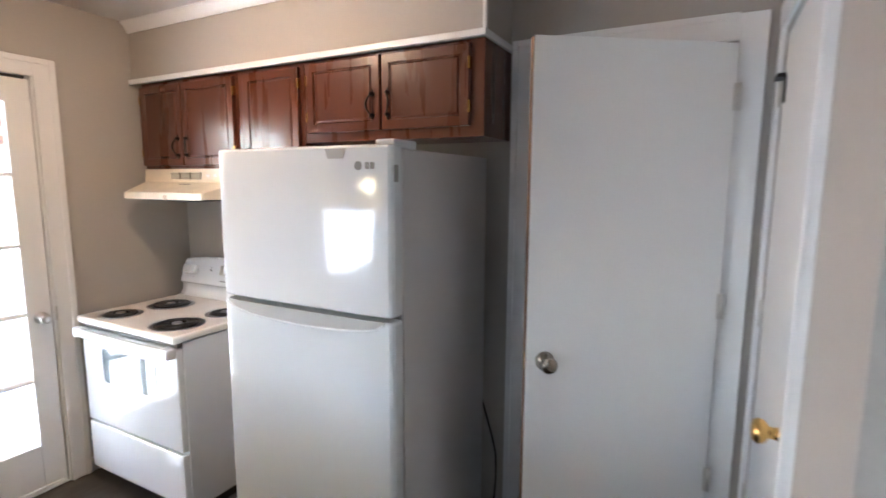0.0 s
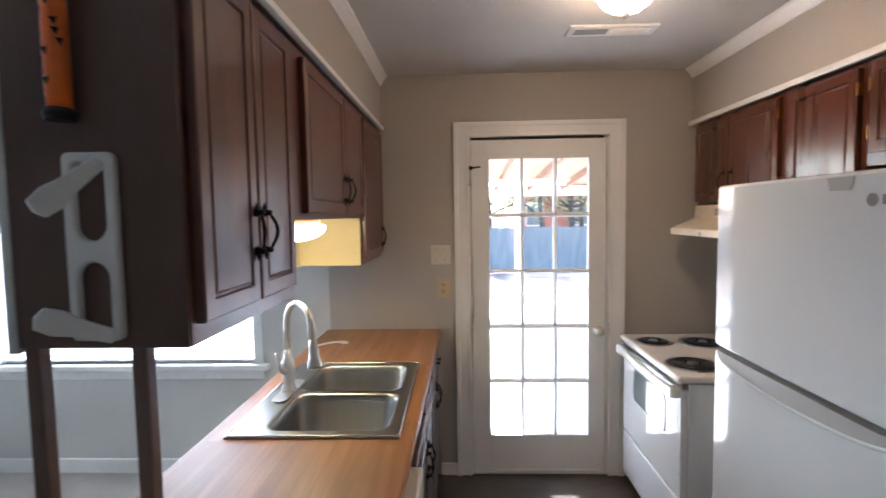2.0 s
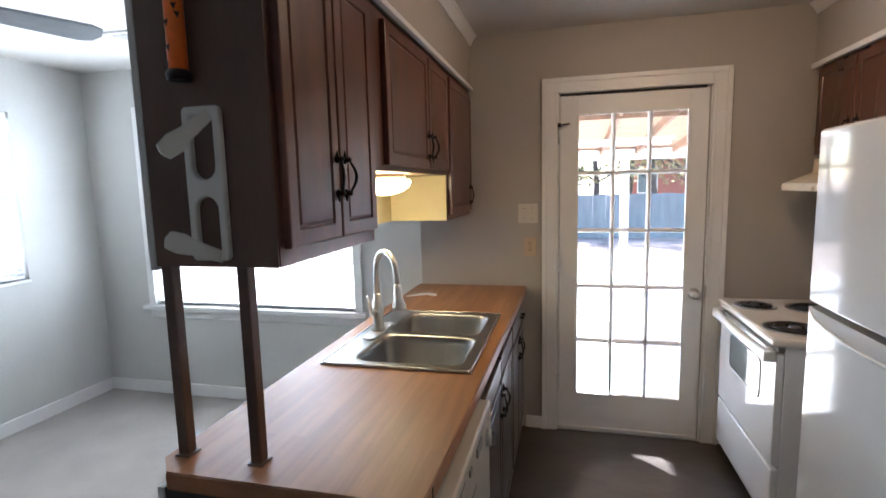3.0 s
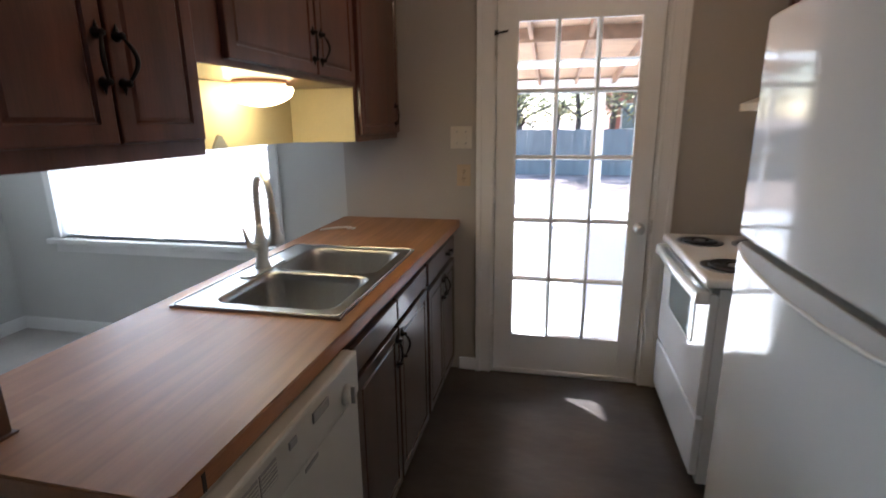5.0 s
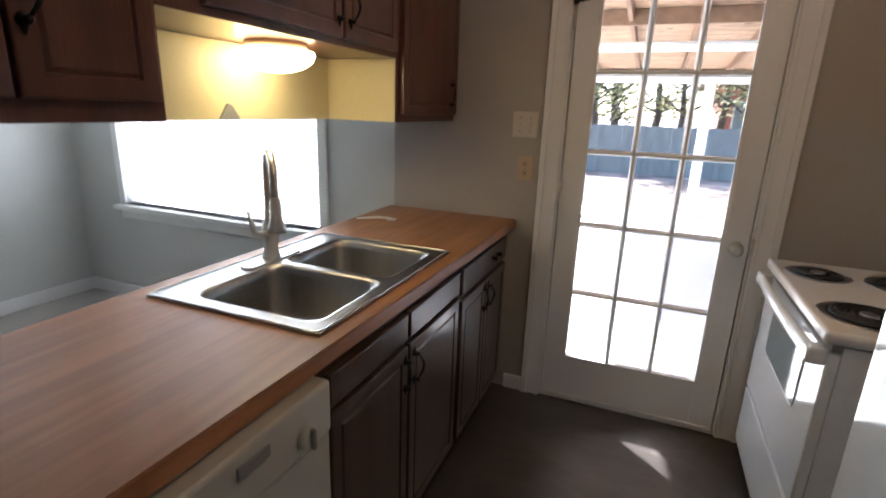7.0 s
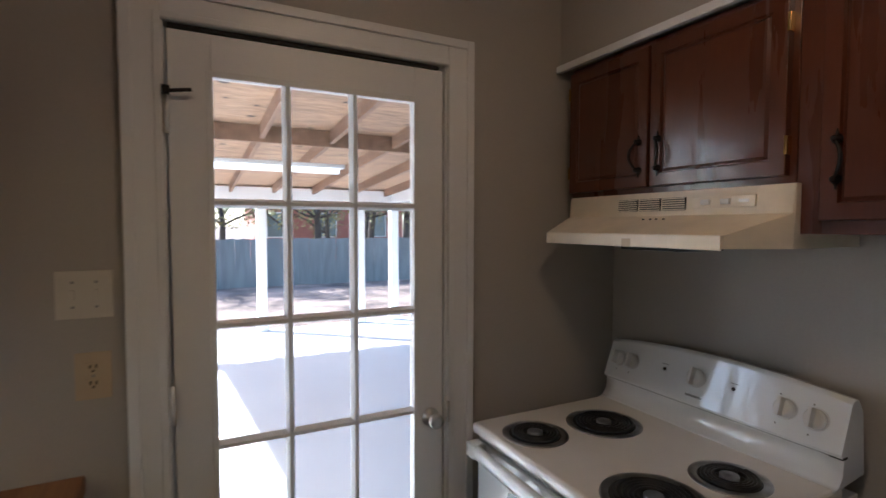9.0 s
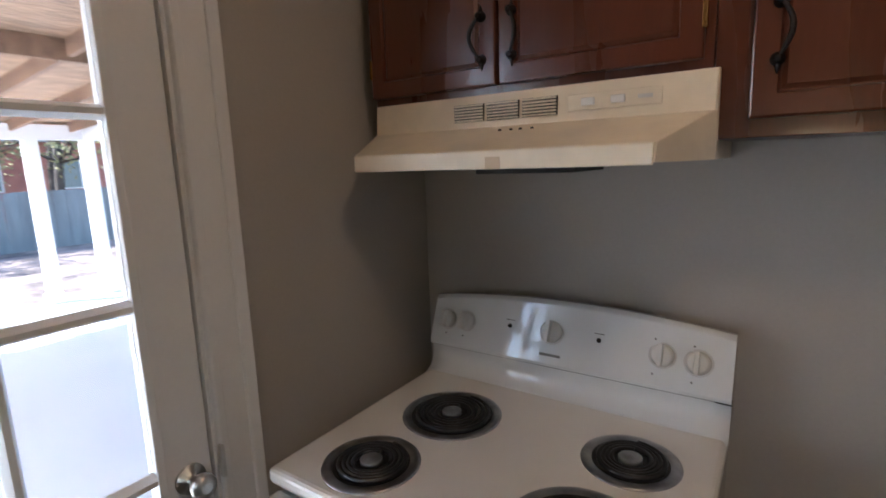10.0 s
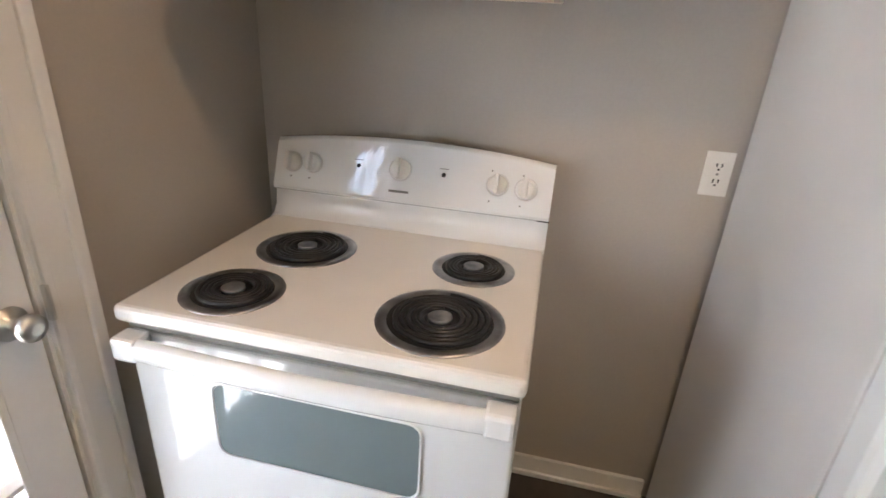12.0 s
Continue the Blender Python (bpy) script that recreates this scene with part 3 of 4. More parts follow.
# wall side, over stove and refrigerator
RF, RD, RB = 1.288, 1.268, XW
cabinet("reddish-brown stained two-door cabinet above the range hood", RB, RF, RD, -0.81, -0.058, 1.617, 2.075, [(-0.795, -0.412, 1.635, 2.055, -0.445, 1.73), (-0.405, -0.062, 1.635, 2.055, -0.375, 1.73)], "wall cabinets")
cabinet("reddish-brown stained single-door cabinet between hood and refrigerator", RB, RF, RD, -1.235, -0.812, 1.50, 2.075, [(-1.212, -0.865, 1.53, 2.055, -0.90, 1.66)], "wall cabinets")
cabinet("reddish-brown stained two-door cabinet above the refrigerator", RB, RF, RD, -2.10, -1.237, 1.725, 2.075, [(-1.648, -1.262, 1.765, 2.06, -1.615, 1.865), (-2.045, -1.658, 1.765, 2.06, -1.69, 1.865)], "wall cabinets")
# peninsula side
LF = -0.54
tall = cabinet("reddish-brown tall hanging cabinet over the worktop, stain toned for shade", LB + 0.02, LF, LX, -2.12, -1.588, 1.362, 2.085, [(-2.105, -1.856, 1.40, 2.055, -1.875, 1.555), (-1.848, -1.606, 1.40, 2.055, -1.83, 1.555)], "peninsula cabinets")
part("end_panel", box(B(), LB + 0.02, LF - 0.002, -2.125, -2.1205, 1.362, 2.085, 0.001), DARKEND, tall, "dark brown plain end panel")
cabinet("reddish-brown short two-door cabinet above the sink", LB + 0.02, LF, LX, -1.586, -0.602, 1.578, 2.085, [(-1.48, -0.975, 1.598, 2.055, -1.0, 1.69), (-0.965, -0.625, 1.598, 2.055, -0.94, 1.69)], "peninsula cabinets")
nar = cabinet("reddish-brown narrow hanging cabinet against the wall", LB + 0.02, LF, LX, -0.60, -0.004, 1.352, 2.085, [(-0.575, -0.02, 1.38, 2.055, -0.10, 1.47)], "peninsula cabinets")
part("side_panel", box(B(), LB + 0.03, LF - 0.004, -0.606, -0.6015, 1.352, 1.577, 0.001), CREAM, nar, "cream painted cabinet side")
solid("back_board", box(B(), LB, LB + 0.018, -2.125, -0.003, 1.352, 2.105, 0.002), DWALL, "pale painted board closing the cabinets' backs", "board")
solid("valance_board", box(B(), LB + 0.021, LB + 0.033, -1.586, -0.608, 1.352, 1.576, 0.001), CREAM, "cream board behind the under-cabinet lamp", "board")

# base run
BB, BF, BD, TOPZ = -0.84, -0.225, -0.205, 0.905
cabinet("reddish-brown sink base cabinet with two doors, shade in its stain colour", BB, BF, BD, -1.552, -0.72, 0.0, 0.862, [(-1.535, -1.152, 0.125, 0.745, -1.175, 0.665), (-1.138, -0.735, 0.125, 0.745, -1.115, 0.665)], "base cabinets",
        drawers=[(-1.535, -1.152, 0.765, 0.845, None), (-1.138, -0.735, 0.765, 0.845, None)], toe=0.10, low=0.17)
cabinet("reddish-brown base cabinet with drawer beside the door, shade in its stain colour", BB, BF, BD, -0.718, -0.10, 0.0, 0.862, [(-0.70, -0.415, 0.125, 0.72, -0.44, 0.645), (-0.408, -0.12, 0.125, 0.72, -0.385, 0.645)], "base cabinets",
        drawers=[(-0.70, -0.12, 0.745, 0.845, -0.30)], toe=0.10)
pen = thing("peninsula", (-0.53, -1.1, 0), "peninsula casing with black end and pale back", "counter base")
part("end_panel", box(B(), BB, BF, -2.174, -2.160, 0, 0.862, 0.002), BLACKEND, pen, "black painted end panel")
part("back_panel", box(B(), BB - 0.02, BB - 0.002, -2.174, -0.004, 0.009, 0.862, 0.002), DWALL, pen, "pale painted back panel")


def worktop():
    w = thing("worktop", (-0.53, -1.1, 0.863), "butcher-block wood worktop with worn brown edge and sink cut-out", "worktop")
    x0, y0, y1, sx0, sx1, sy0, sy1 = -0.875, -2.178, -0.003, -0.775, -0.275, -1.465, -0.735

    def edge(y):
        # the slab was laid slightly askew, so its overhang grows toward the wall
        return -0.231 + 0.032 * (y - y0) / (y1 - y0)
    bm = B()
    bm2 = {}

    def v(x, y):
        if (x, y) not in bm2:
            bm2[x, y] = bm.verts.new((x, y, TOPZ))
        return bm2[x, y]
    faces = [[v(x0 + 0.05, y0), v(edge(y0) - 0.016, y0), v(edge(y0), y0 + 0.016), v(edge(sy0), sy0), v(sx1, sy0), v(sx0, sy0), v(x0, sy0), v(x0, y0 + 0.05)],
             [v(x0, sy0), v(sx0, sy0), v(sx0, sy1), v(x0, sy1)], [v(sx1, sy0), v(edge(sy0), sy0), v(edge(sy1), sy1), v(sx1, sy1)],
             [v(x0, sy1), v(sx0, sy1), v(sx1, sy1), v(edge(sy1), sy1), v(edge(y1), y1), v(x0, y1)]]
    made = [bm.faces.new(f) for f in faces]
    grown = bmesh.ops.extrude_face_region(bm, geom=made)["geom"]
    for g in grown:
        if isinstance(g, bmesh.types.BMVert):
            g.co.z = 0.866
    part("slab", bm, BUTCHER, w)
    bm = prism(B(), [(x0 + 0.05, y0 - 0.003), (edge(y0) - 0.015, y0 - 0.003), (edge(y0) + 0.003, y0 + 0.015), (edge(y1) + 0.003, y1), (edge(y1) + 0.0005, y1), (edge(y0) + 0.0005, y0 + 0.016), (edge(y0) - 0.016, y0 - 0.0005), (x0 + 0.05, y0 - 0.0005)], "z", 0.864, TOPZ - 0.003)
    part("edge_banding", bm, BUTCHEREDGE, w, "worn brown edge banding, chipped at the corner")
    part("chip", prism(B(), rounded(-0.245, -0.2262, -2.112, -2.099, 0.004), "z", 0.864, TOPZ - 0.006), DARK, w, "dark chip in the edge banding")


worktop()


def dishwasher():
    d = thing("dishwasher", (-0.5, -1.86, 0), "off-white built-in dishwasher under the worktop", "dishwasher")
    y0, y1 = -2.158, -1.556
    part("body", box(B(), BB, -0.23, y0, y1, 0.02, 0.862), DISHW, d)
    part("door", box(B(), -0.23, -0.192, y0 + 0.003, y1 - 0.003, 0.175, 0.735, 0.006), DISHW, d)
    c = part("control_panel", box(B(), -0.23, -0.186, y0 + 0.003, y1 - 0.003, 0.737, 0.858, 0.008), DISHW, d)
    part("kick_plate", box(B(), -0.27, -0.26, y0, y1, 0.03, 0.17), DARK, d, "dark recessed kick plate")
    for i in range(3):
        a = y0 + 0.008 + i * 0.062
        v = part("vent", box(B(), -0.186, -0.1845, a, a + 0.056, 0.79, 0.835), GREYP, c, "grey louvred vent")
        for k in range(5):
            part("slat", box(B(), -0.1845, -0.183, a + 0.002, a + 0.054, 0.793 + k * 0.0085, 0.7955 + k * 0.0085), DISHW, v)
    part("latch", box(B(), -0.186, -0.18, -1.825, -1.748, 0.808, 0.834, 0.003), GREYP, c, "grey door latch")
    part("button", box(B(), -0.186, -0.181, -1.925, -1.895, 0.815, 0.832, 0.002), GREYP, c)
    k = part("dial", turned(B(), (-0.186, -1.648, 0.778), (1, 0, 0), [(0, 0.026), (0.012, 0.024), (0.016, 0.02)]), DISHW, c, "off-white cycle dial")
    part("grip", box(B(), -0.172, -0.160, -1.652, -1.644, 0.756, 0.80, 0.002), GREYP, k)
    part("badge", box(B(), -0.192, -0.1905, -1.86, -1.80, 0.712, 0.722), GREYP, d)
    part("badge", box(B(), -0.192, -0.1905, -2.10, -2.00, 0.712, 0.716), GREYP, d)


dishwasher()


def sink():
    s = thing("kitchen_sink", (-0.53, -1.1, TOPZ), "stainless steel double-bowl drop-in sink", "sink")
    x0, x1, y0, y1 = -0.808, -0.262, -1.488, -0.712
    bowls = [(-0.70, -0.305, -1.445, -1.115), (-0.70, -0.305, -1.085, -0.755)]
    # rim sheet with two openings
    bm = B()
    z0, z1 = TOPZ, TOPZ + 0.007
    box(bm, x0, bowls[0][0], y0, y1, z0, z1)
    box(bm, bowls[0][1], x1, y0, y1, z0, z1)
    for a, b in ((y0, -1.445), (-1.115, -1.085), (-0.755, y1)):
        box(bm, bowls[0][0], bowls[0][1], a, b, z0, z1)
    part("rim", bm, STEEL, s)
    part("rim_bead", tube(B(), [(u, v, z1) for u, v in rounded(x0 + 0.004, x1 - 0.004, y0 + 0.004, y1 - 0.004, 0.02)], 0.0035, 8, True), CHROME, s)
    for a, b, c, d in bowls:
        bm = B()
        rings = []
        for inset, z, r in ((-0.008, z1 + 0.001, 0.045), (0, z1 + 0.001, 0.05), (0.006, z1 - 0.006, 0.05), (0.012, z1 - 0.03, 0.055), (0.022, z1 - 0.14, 0.06), (0.04, z1 - 0.165, 0.07), (0.11, z1 - 0.172, 0.05)):
            rings.append([bm.verts.new((u, v, z)) for u, v in rounded(a + inset, b - inset, c + inset, d - inset, r, 6)])
        for p, q in zip(rings, rings[1:]):
            for i in range(len(p)):
                f = bm.faces.new((p[i], p[(i + 1) % len(p)], q[(i + 1) % len(p)], q[i]))
                f.smooth = True
        bm.faces.new(rings[-1])
        # corner fillets between the round bowl and the square opening
        ring = rings[0]
        for (cx, cy), k in (((b, d), 0), ((a, d), 7), ((a, c), 14), ((b, c), 21)):
            v = bm.verts.new((cx + (0.004 if cx == b else -0.004), cy + (0.004 if cy == d else -0.004), z1 + 0.0008))
            for i in range(6):
                bm.faces.new((v, ring[k + i], ring[k + i + 1]))
        bowl = part("bowl", bm, STEEL, s)
        part("drain", turned(B(), ((a + b) / 2, (c + d) / 2, z1 - 0.1715), (0, 0, 1), [(0, 0.05), (0.004, 0.05), (0.005, 0.04), (0.003, 0.035), (0.002, 0.01)]), CHROME, bowl, "chrome basket drain")


sink()


def faucet():
    f = thing("kitchen_faucet", (-0.752, -1.10, TOPZ + 0.007), "satin nickel gooseneck pull-down kitchen faucet", "faucet")
    z = TOPZ + 0.007
    part("deck_plate", prism(B(), rounded(-0.782, -0.722, -1.225, -0.975, 0.029), "z", z, z + 0.007), NICKEL, f)
    part("body", turned(B(), (-0.752, -1.10, z + 0.007), (0, 0, 1), [(0, 0.030), (0.01, 0.028), (0.03, 0.022), (0.08, 0.026), (0.11, 0.023), (0.13, 0.016), (0.16, 0.013)]), NICKEL, f)
    pts = [(-0.752, -1.10, z + 0.15), (-0.752, -1.10, z + 0.26)]
    for i in range(1, 11):
        a = math.pi * i / 10
        pts.append((-0.752 + 0.067 * (1 - math.cos(a)), -1.10 - 0.062 * (1 - math.cos(a)), z + 0.27 + 0.085 * math.sin(a)))
    pts.append((-0.614, -1.228, z + 0.22))
    part("spout", tube(B(), pts, 0.0115, 14), NICKEL, f)
    part("spray_head", turned(B(), (-0.615, -1.227, z + 0.235), (0.08, -0.07, -1), [(0, 0.013), (0.02, 0.016), (0.06, 0.018), (0.085, 0.027), (0.10, 0.027), (0.102, 0.02)]), NICKEL, f)
    part("lever", tube(B(), [(-0.752, -1.125, z + 0.085), (-0.758, -1.16, z + 0.10), (-0.768, -1.175, z + 0.17)], [0.014, 0.010, 0.005], 10), NICKEL, f)

    f.location += Vector((0.012, 0.012, 0))


faucet()
solid("dish_brush", box(tube(B(), [(-0.83, -0.42, TOPZ + 0.01), (-0.76, -0.36, TOPZ + 0.012), (-0.70, -0.33, TOPZ + 0.01)], [0.004, 0.006, 0.004], 8), -0.72, -0.68, -0.345, -0.32, TOPZ, TOPZ + 0.008, 0.002), PLASTIC, "small white plastic scraper lying on worktop", "scraper")

for x in (-0.835, -0.64):
    p = thing("post", (x, -2.10, TOPZ), "dark square post holding the hanging cabinets", "post", "peninsula posts")
    part("shaft", box(B(), x - 0.014, x + 0.014, -2.114, -2.086, TOPZ + 0.004, 1.361, 0.003), DARKEND, p)
    part("foot", box(B(), x - 0.02, x + 0.02, -2.12, -2.08, TOPZ, TOPZ + 0.004, 0.001), DARKEND, p)


def undercab_lamp():
    l = thing("undercabinet_lamp", (-0.70, -1.06, 1.577), "lit frosted dome lamp under the short cabinet", "lamp")
    part("base", turned(B(), (-0.70, -1.06, 1.577), (0, 0, -1), [(0, 0.088), (0.012, 0.092), (0.022, 0.088)]), TAN, l)
    part("dome", turned(B(), (-0.70, -1.06, 1.555), (0, 0, -1), [(0, 0.108), (0.01, 0.113), (0.03, 0.104), (0.048, 0.077), (0.059, 0.04), (0.063, 0.01)], 32), SHADE2, l, "glowing frosted glass dome")


undercab_lamp()
solid("wall_hook", prism(B(), [(-1.17, 1.353), (-1.09, 1.353), (-1.12, 1.395), (-1.135, 1.40)], "x", LB + 0.033, LB + 0.043), GREYP, "small grey hook under the cream board", "hook")


def bug_zapper():
    z = thing("hanging_tube", (-0.725, -2.15, 1.75), "orange tube with black caps hung on the cabinet end", "tube")
    part("tube", turned(B(), (-0.725, -2.15, 1.765), (0, 0, 1), [(0, 0.019), (0.245, 0.019)], 20), ORANGE, z)
    part("cap", turned(B(), (-0.725, -2.15, 1.75), (0, 0, 1), [(0, 0.022), (0.012, 0.026), (0.02, 0.02)], 20), IRON, z, "black plastic cap")
    part("cap", turned(B(), (-0.725, -2.15, 2.005), (0, 0, 1), [(0, 0.026), (0.012, 0.027), (0.026, 0.014)], 20), IRON, z, "black plastic cap")
    part("bracket", box(box(B(), -0.735, -0.715, -2.14, -2.1255, 1.752, 1.762), -0.735, -0.715, -2.14, -2.1255, 2.008, 2.02), IRON, z)
    rng = random.Random(4)
    for i in range(14):
        a, h = radians(205 + rng.uniform(0, 130)), 1.78 + i * 0.0158
        c = Vector((-0.725 + 0.0193 * math.cos(a), -2.15 + 0.0193 * math.sin(a), h))
        t = Vector((-math.sin(a), math.cos(a), 0))
        n = Vector((math.cos(a), math.sin(a), 0))
        bm = B()
        v = [bm.verts.new(c + n * k + t * u + Vector((0, 0, w))) for k in (0, 0.001) for u, w in ((-0.006, 0.004), (0.006, 0.005), (0.001, -0.008))]
        bm.faces.new((v[0], v[1], v[2])), bm.faces.new((v[5], v[4], v[3]))
        for i0 in range(3):
            bm.faces.new((v[i0], v[(i0 + 1) % 3], v[3 + (i0 + 1) % 3], v[3 + i0]))
        part("mark", bm, IRON, z)
    part("screw", turned(B(), (-0.715, -2.125, 2.05), (0, -1, 0), [(0, 0.008), (0.004, 0.007)], 12), NICKEL, z)


bug_zapper()


def towel_holder():
    h = thing("towel_holder", (-0.705, -2.135, 1.375), "white plastic paper-towel holder, arms folded out, on the cabinet end", "towel holder")
    y0, y1 = -2.14, -2.1255
    bm = B()
    x0, x1, z0, z1, zm = -0.752, -0.662, 1.378, 1.70, 1.532

    def frame_loop(u0, u1, v0, v1, low_r, high_r):
        out = []
        for cu, cv, a0, q in ((u1, v1, 0, high_r), (u0, v1, 90, high_r), (u0, v0, 180, low_r), (u1, v0, 270, low_r)):
            for i in range(8):
                a = radians(a0 + 90 * i / 7)
                out.append((cu + (q if cu == u0 else -q) + q * math.cos(a), cv + (q if cv == v0 else -q) + q * math.sin(a)))
        return out
    # one plate with two arched openings, made as two halves that meet at the middle bar
    for a, b, low_r, high_r in ((z0, zm, 0.012, 0.0004), (zm, z1, 0.0004, 0.012)):
        outer = frame_loop(x0, x1, a, b, low_r, high_r)
        lip = frame_loop(x0 + 0.003, x1 - 0.003, a + (0.003 if a == z0 else 0), b - (0.003 if b == z1 else 0), low_r, high_r)
        inner = frame_loop(x0 + 0.017, x1 - 0.017, a + 0.018, b - 0.018, 0.006 if a == z0 else 0.0275, 0.0275 if a == z0 else 0.008)
        lip2 = frame_loop(x0 + 0.014, x1 - 0.014, a + 0.015, b - 0.015, 0.006 if a == z0 else 0.030, 0.030 if a == z0 else 0.008)
        chain = [[bm.verts.new((u, y, v)) for u, v in lp] for lp, y in ((outer, y0 + 0.003), (outer, y1), (inner, y1), (inner, y0 + 0.003), (lip2, y0), (lip, y0))]
        chain.append(chain[0])
        for p, q in zip(chain, chain[1:]):
            for k in range(len(p)):
                bm.faces.new((p[k], p[(k + 1) % len(p)], q[(k + 1) % len(p)], q[k]))
    part("plate", bm, PLASTIC, h)
    for root, tip in (((-0.690, -2.134, 1.682), (-0.744, -2.196, 1.608)), ((-0.682, -2.134, 1.386), (-0.752, -2.196, 1.428))):
        root, tip = Vector(root), Vector(tip)
        length = (tip - root).length
        bm = prism(B(), [(-0.004, -0.012), (length * 0.55, -0.016), (length * 0.8, -0.022), (length + 0.006, -0.018), (length + 0.012, 0.0), (length + 0.006, 0.018), (length * 0.8, 0.022), (length * 0.55, 0.016), (-0.004, 0.012)], "z", -0.006, 0.006)
        bmesh.ops.bevel(bm, geom=bm.edges[:], offset=0.0025, segments=2, affect="EDGES", profile=0.5)
        bm.transform(Matrix.Translation(root) @ (tip - root).to_track_quat("X", "Y").to_matrix().to_4x4())
        part("arm", bm, PLASTIC, h, "white folding roll arm")
    h.location.x += 0.012


towel_holder()


# ---- refrigerator ----
def refrigerator():
    y0, y1, x0, z1 = -2.03, -1.285, 0.77, 1.665
    f = thing("refrigerator", (1.15, (y0 + y1) / 2, 0), "glossy white top-freezer refrigerator", "refrigerator")
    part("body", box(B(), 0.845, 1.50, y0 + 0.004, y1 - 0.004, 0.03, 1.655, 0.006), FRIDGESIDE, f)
    part("gasket", box(B(), 0.832, 0.845, y0 + 0.012, y1 - 0.012, 0.05, 1.645), GREYP, f, "grey door gasket")
    def front(y):
        u = abs((y - (y0 + y1) / 2) / ((y1 - y0) / 2))
        return x0 - 0.002 + 0.003 * u ** 2 + 0.007 * u ** 8

    def bowed(za, zb):
        ys = [y0 + 0.014 + (y1 - y0 - 0.028) * i / 40 for i in range(41)]

        def outline(k):
            return [(0.832, y0 + k), (front(y0) + 0.014 + k, y0 + k), (front(y0) + 0.004 + k, y0 + 0.005 + k)] + [(front(y) + k, y) for y in ys] + [(front(y1) + 0.004 + k, y1 - 0.005 - k), (front(y1) + 0.014 + k, y1 - k), (0.832, y1 - k)]
        bm = B()
        rows = [[bm.verts.new((x, y, z)) for x, y in outline(k)] for k, z in ((0.009, za), (0.003, za + 0.003), (0, za + 0.009), (0, zb - 0.009), (0.003, zb - 0.003), (0.009, zb))]
        n = len(rows[0])
        for j in range(5):
            p, q = rows[j], rows[j + 1]
            for i in range(n):
                # only the bowed face is shaded smooth, so its reflections stay upright
                bm.faces.new((p[i], p[(i + 1) % n], q[(i + 1) % n], q[i])).smooth = j == 2 and 2 < i < n - 4
        bm.faces.new(rows[0]), bm.faces.new(rows[-1])
        edges = set(rows[2] + rows[3])
        for e in bm.edges:
            if e.verts[0] in edges and e.verts[1] in edges and abs(e.verts[0].co.z - e.verts[1].co.z) < 0.001:
                e.smooth = False
        return bm
    fd = part("freezer_door", bowed(1.142, z1), FRIDGEW, f)
    ld = part("fridge_door", bowed(0.06, 1.128), FRIDGEW, f)
    # scooped grip along the lower door's top edge, following the bow
    n = 24
    ys = [y0 + 0.03 + (y1 - y0 - 0.06) * i / n for i in range(n + 1)]
    low = [1.120 - 0.042 * math.sin(math.pi * i / n) ** 0.45 for i in range(n + 1)]
    bm = B()
    cols = [[bm.verts.new(c) for c in ((front(y) - 0.0015, y, 1.129), (front(y) - 0.0015, y, z), (front(y) + 0.01, y, z), (front(y) + 0.01, y, 1.129))] for y, z in zip(ys, low)]
    for p, q in zip(cols, cols[1:]):
        for i in range(4):
            bm.faces.new((p[i], p[(i + 1) % 4], q[(i + 1) % 4], q[i]))
    bm.faces.new(cols[0]), bm.faces.new(cols[-1])
    # raised strip; its grey stands in for the scoop's shade
    part("grip_recess_shade", bm, LABELSHADE, ld, "scooped door grip, its shade put in as pale grey")
    part("grip_lip", tube(B(), [(front(y) - 0.002, y, z) for y, z in zip(ys, low)], 0.005, 8), FRIDGEW, ld)
    part("foot", box(B(), 0.86, 1.45, y0 + 0.03, y1 - 0.03, 0.0, 0.03), DARK, f)
    part("hinge_cover", box(B(), 0.80, 0.93, y0 + 0.005, y0 + 0.075, 1.655, 1.682, 0.006), FRIDGEW, f)
    part("toe_grille", box(B(), 0.80, 0.845, y0 + 0.02, y1 - 0.02, 0.02, 0.055, 0.004), GREYP, f)
    bm = turned(B(), (front(-1.915) + 0.001, -1.915, 1.603), (-1, 0, 0), [(0, 0.0135), (0.0018, 0.0135)], 20)
    part("emblem", bm, GREYP, fd, "small dark round emblem")
    for a in (-1.947, -1.965):
        part("emblem", box(B(), front(a) - 0.0012, front(a) + 0.001, a - 0.007, a + 0.007, 1.593, 1.613), GREYP, fd, "small dark emblem bar")
    part("sticker", prism(B(), [(-1.79, 1.655), (-1.87, 1.655), (-1.86, 1.625), (-1.80, 1.625)], "x", front(-1.80) - 0.0012, front(-1.80) + 0.004), LABELSHADE, fd, "small pale grey sticker")
    st = part("sticker", box(B(), 0.79, 0.812, y0 - 0.0006, y0 + 0.001, 1.555, 1.605), GREYP, fd, "small grey label on the door's side")
    part("cord", tube(B(), [(1.50, -2.02, 0.60), (1.53, -2.06, 0.42), (1.50, -2.09, 0.36), (1.47, -2.105, 0.28), (1.46, -2.10, 0.15), (1.47, -2.06, 0.03)], 0.005, 8), IRON, f, "black power cord")


refrigerator()


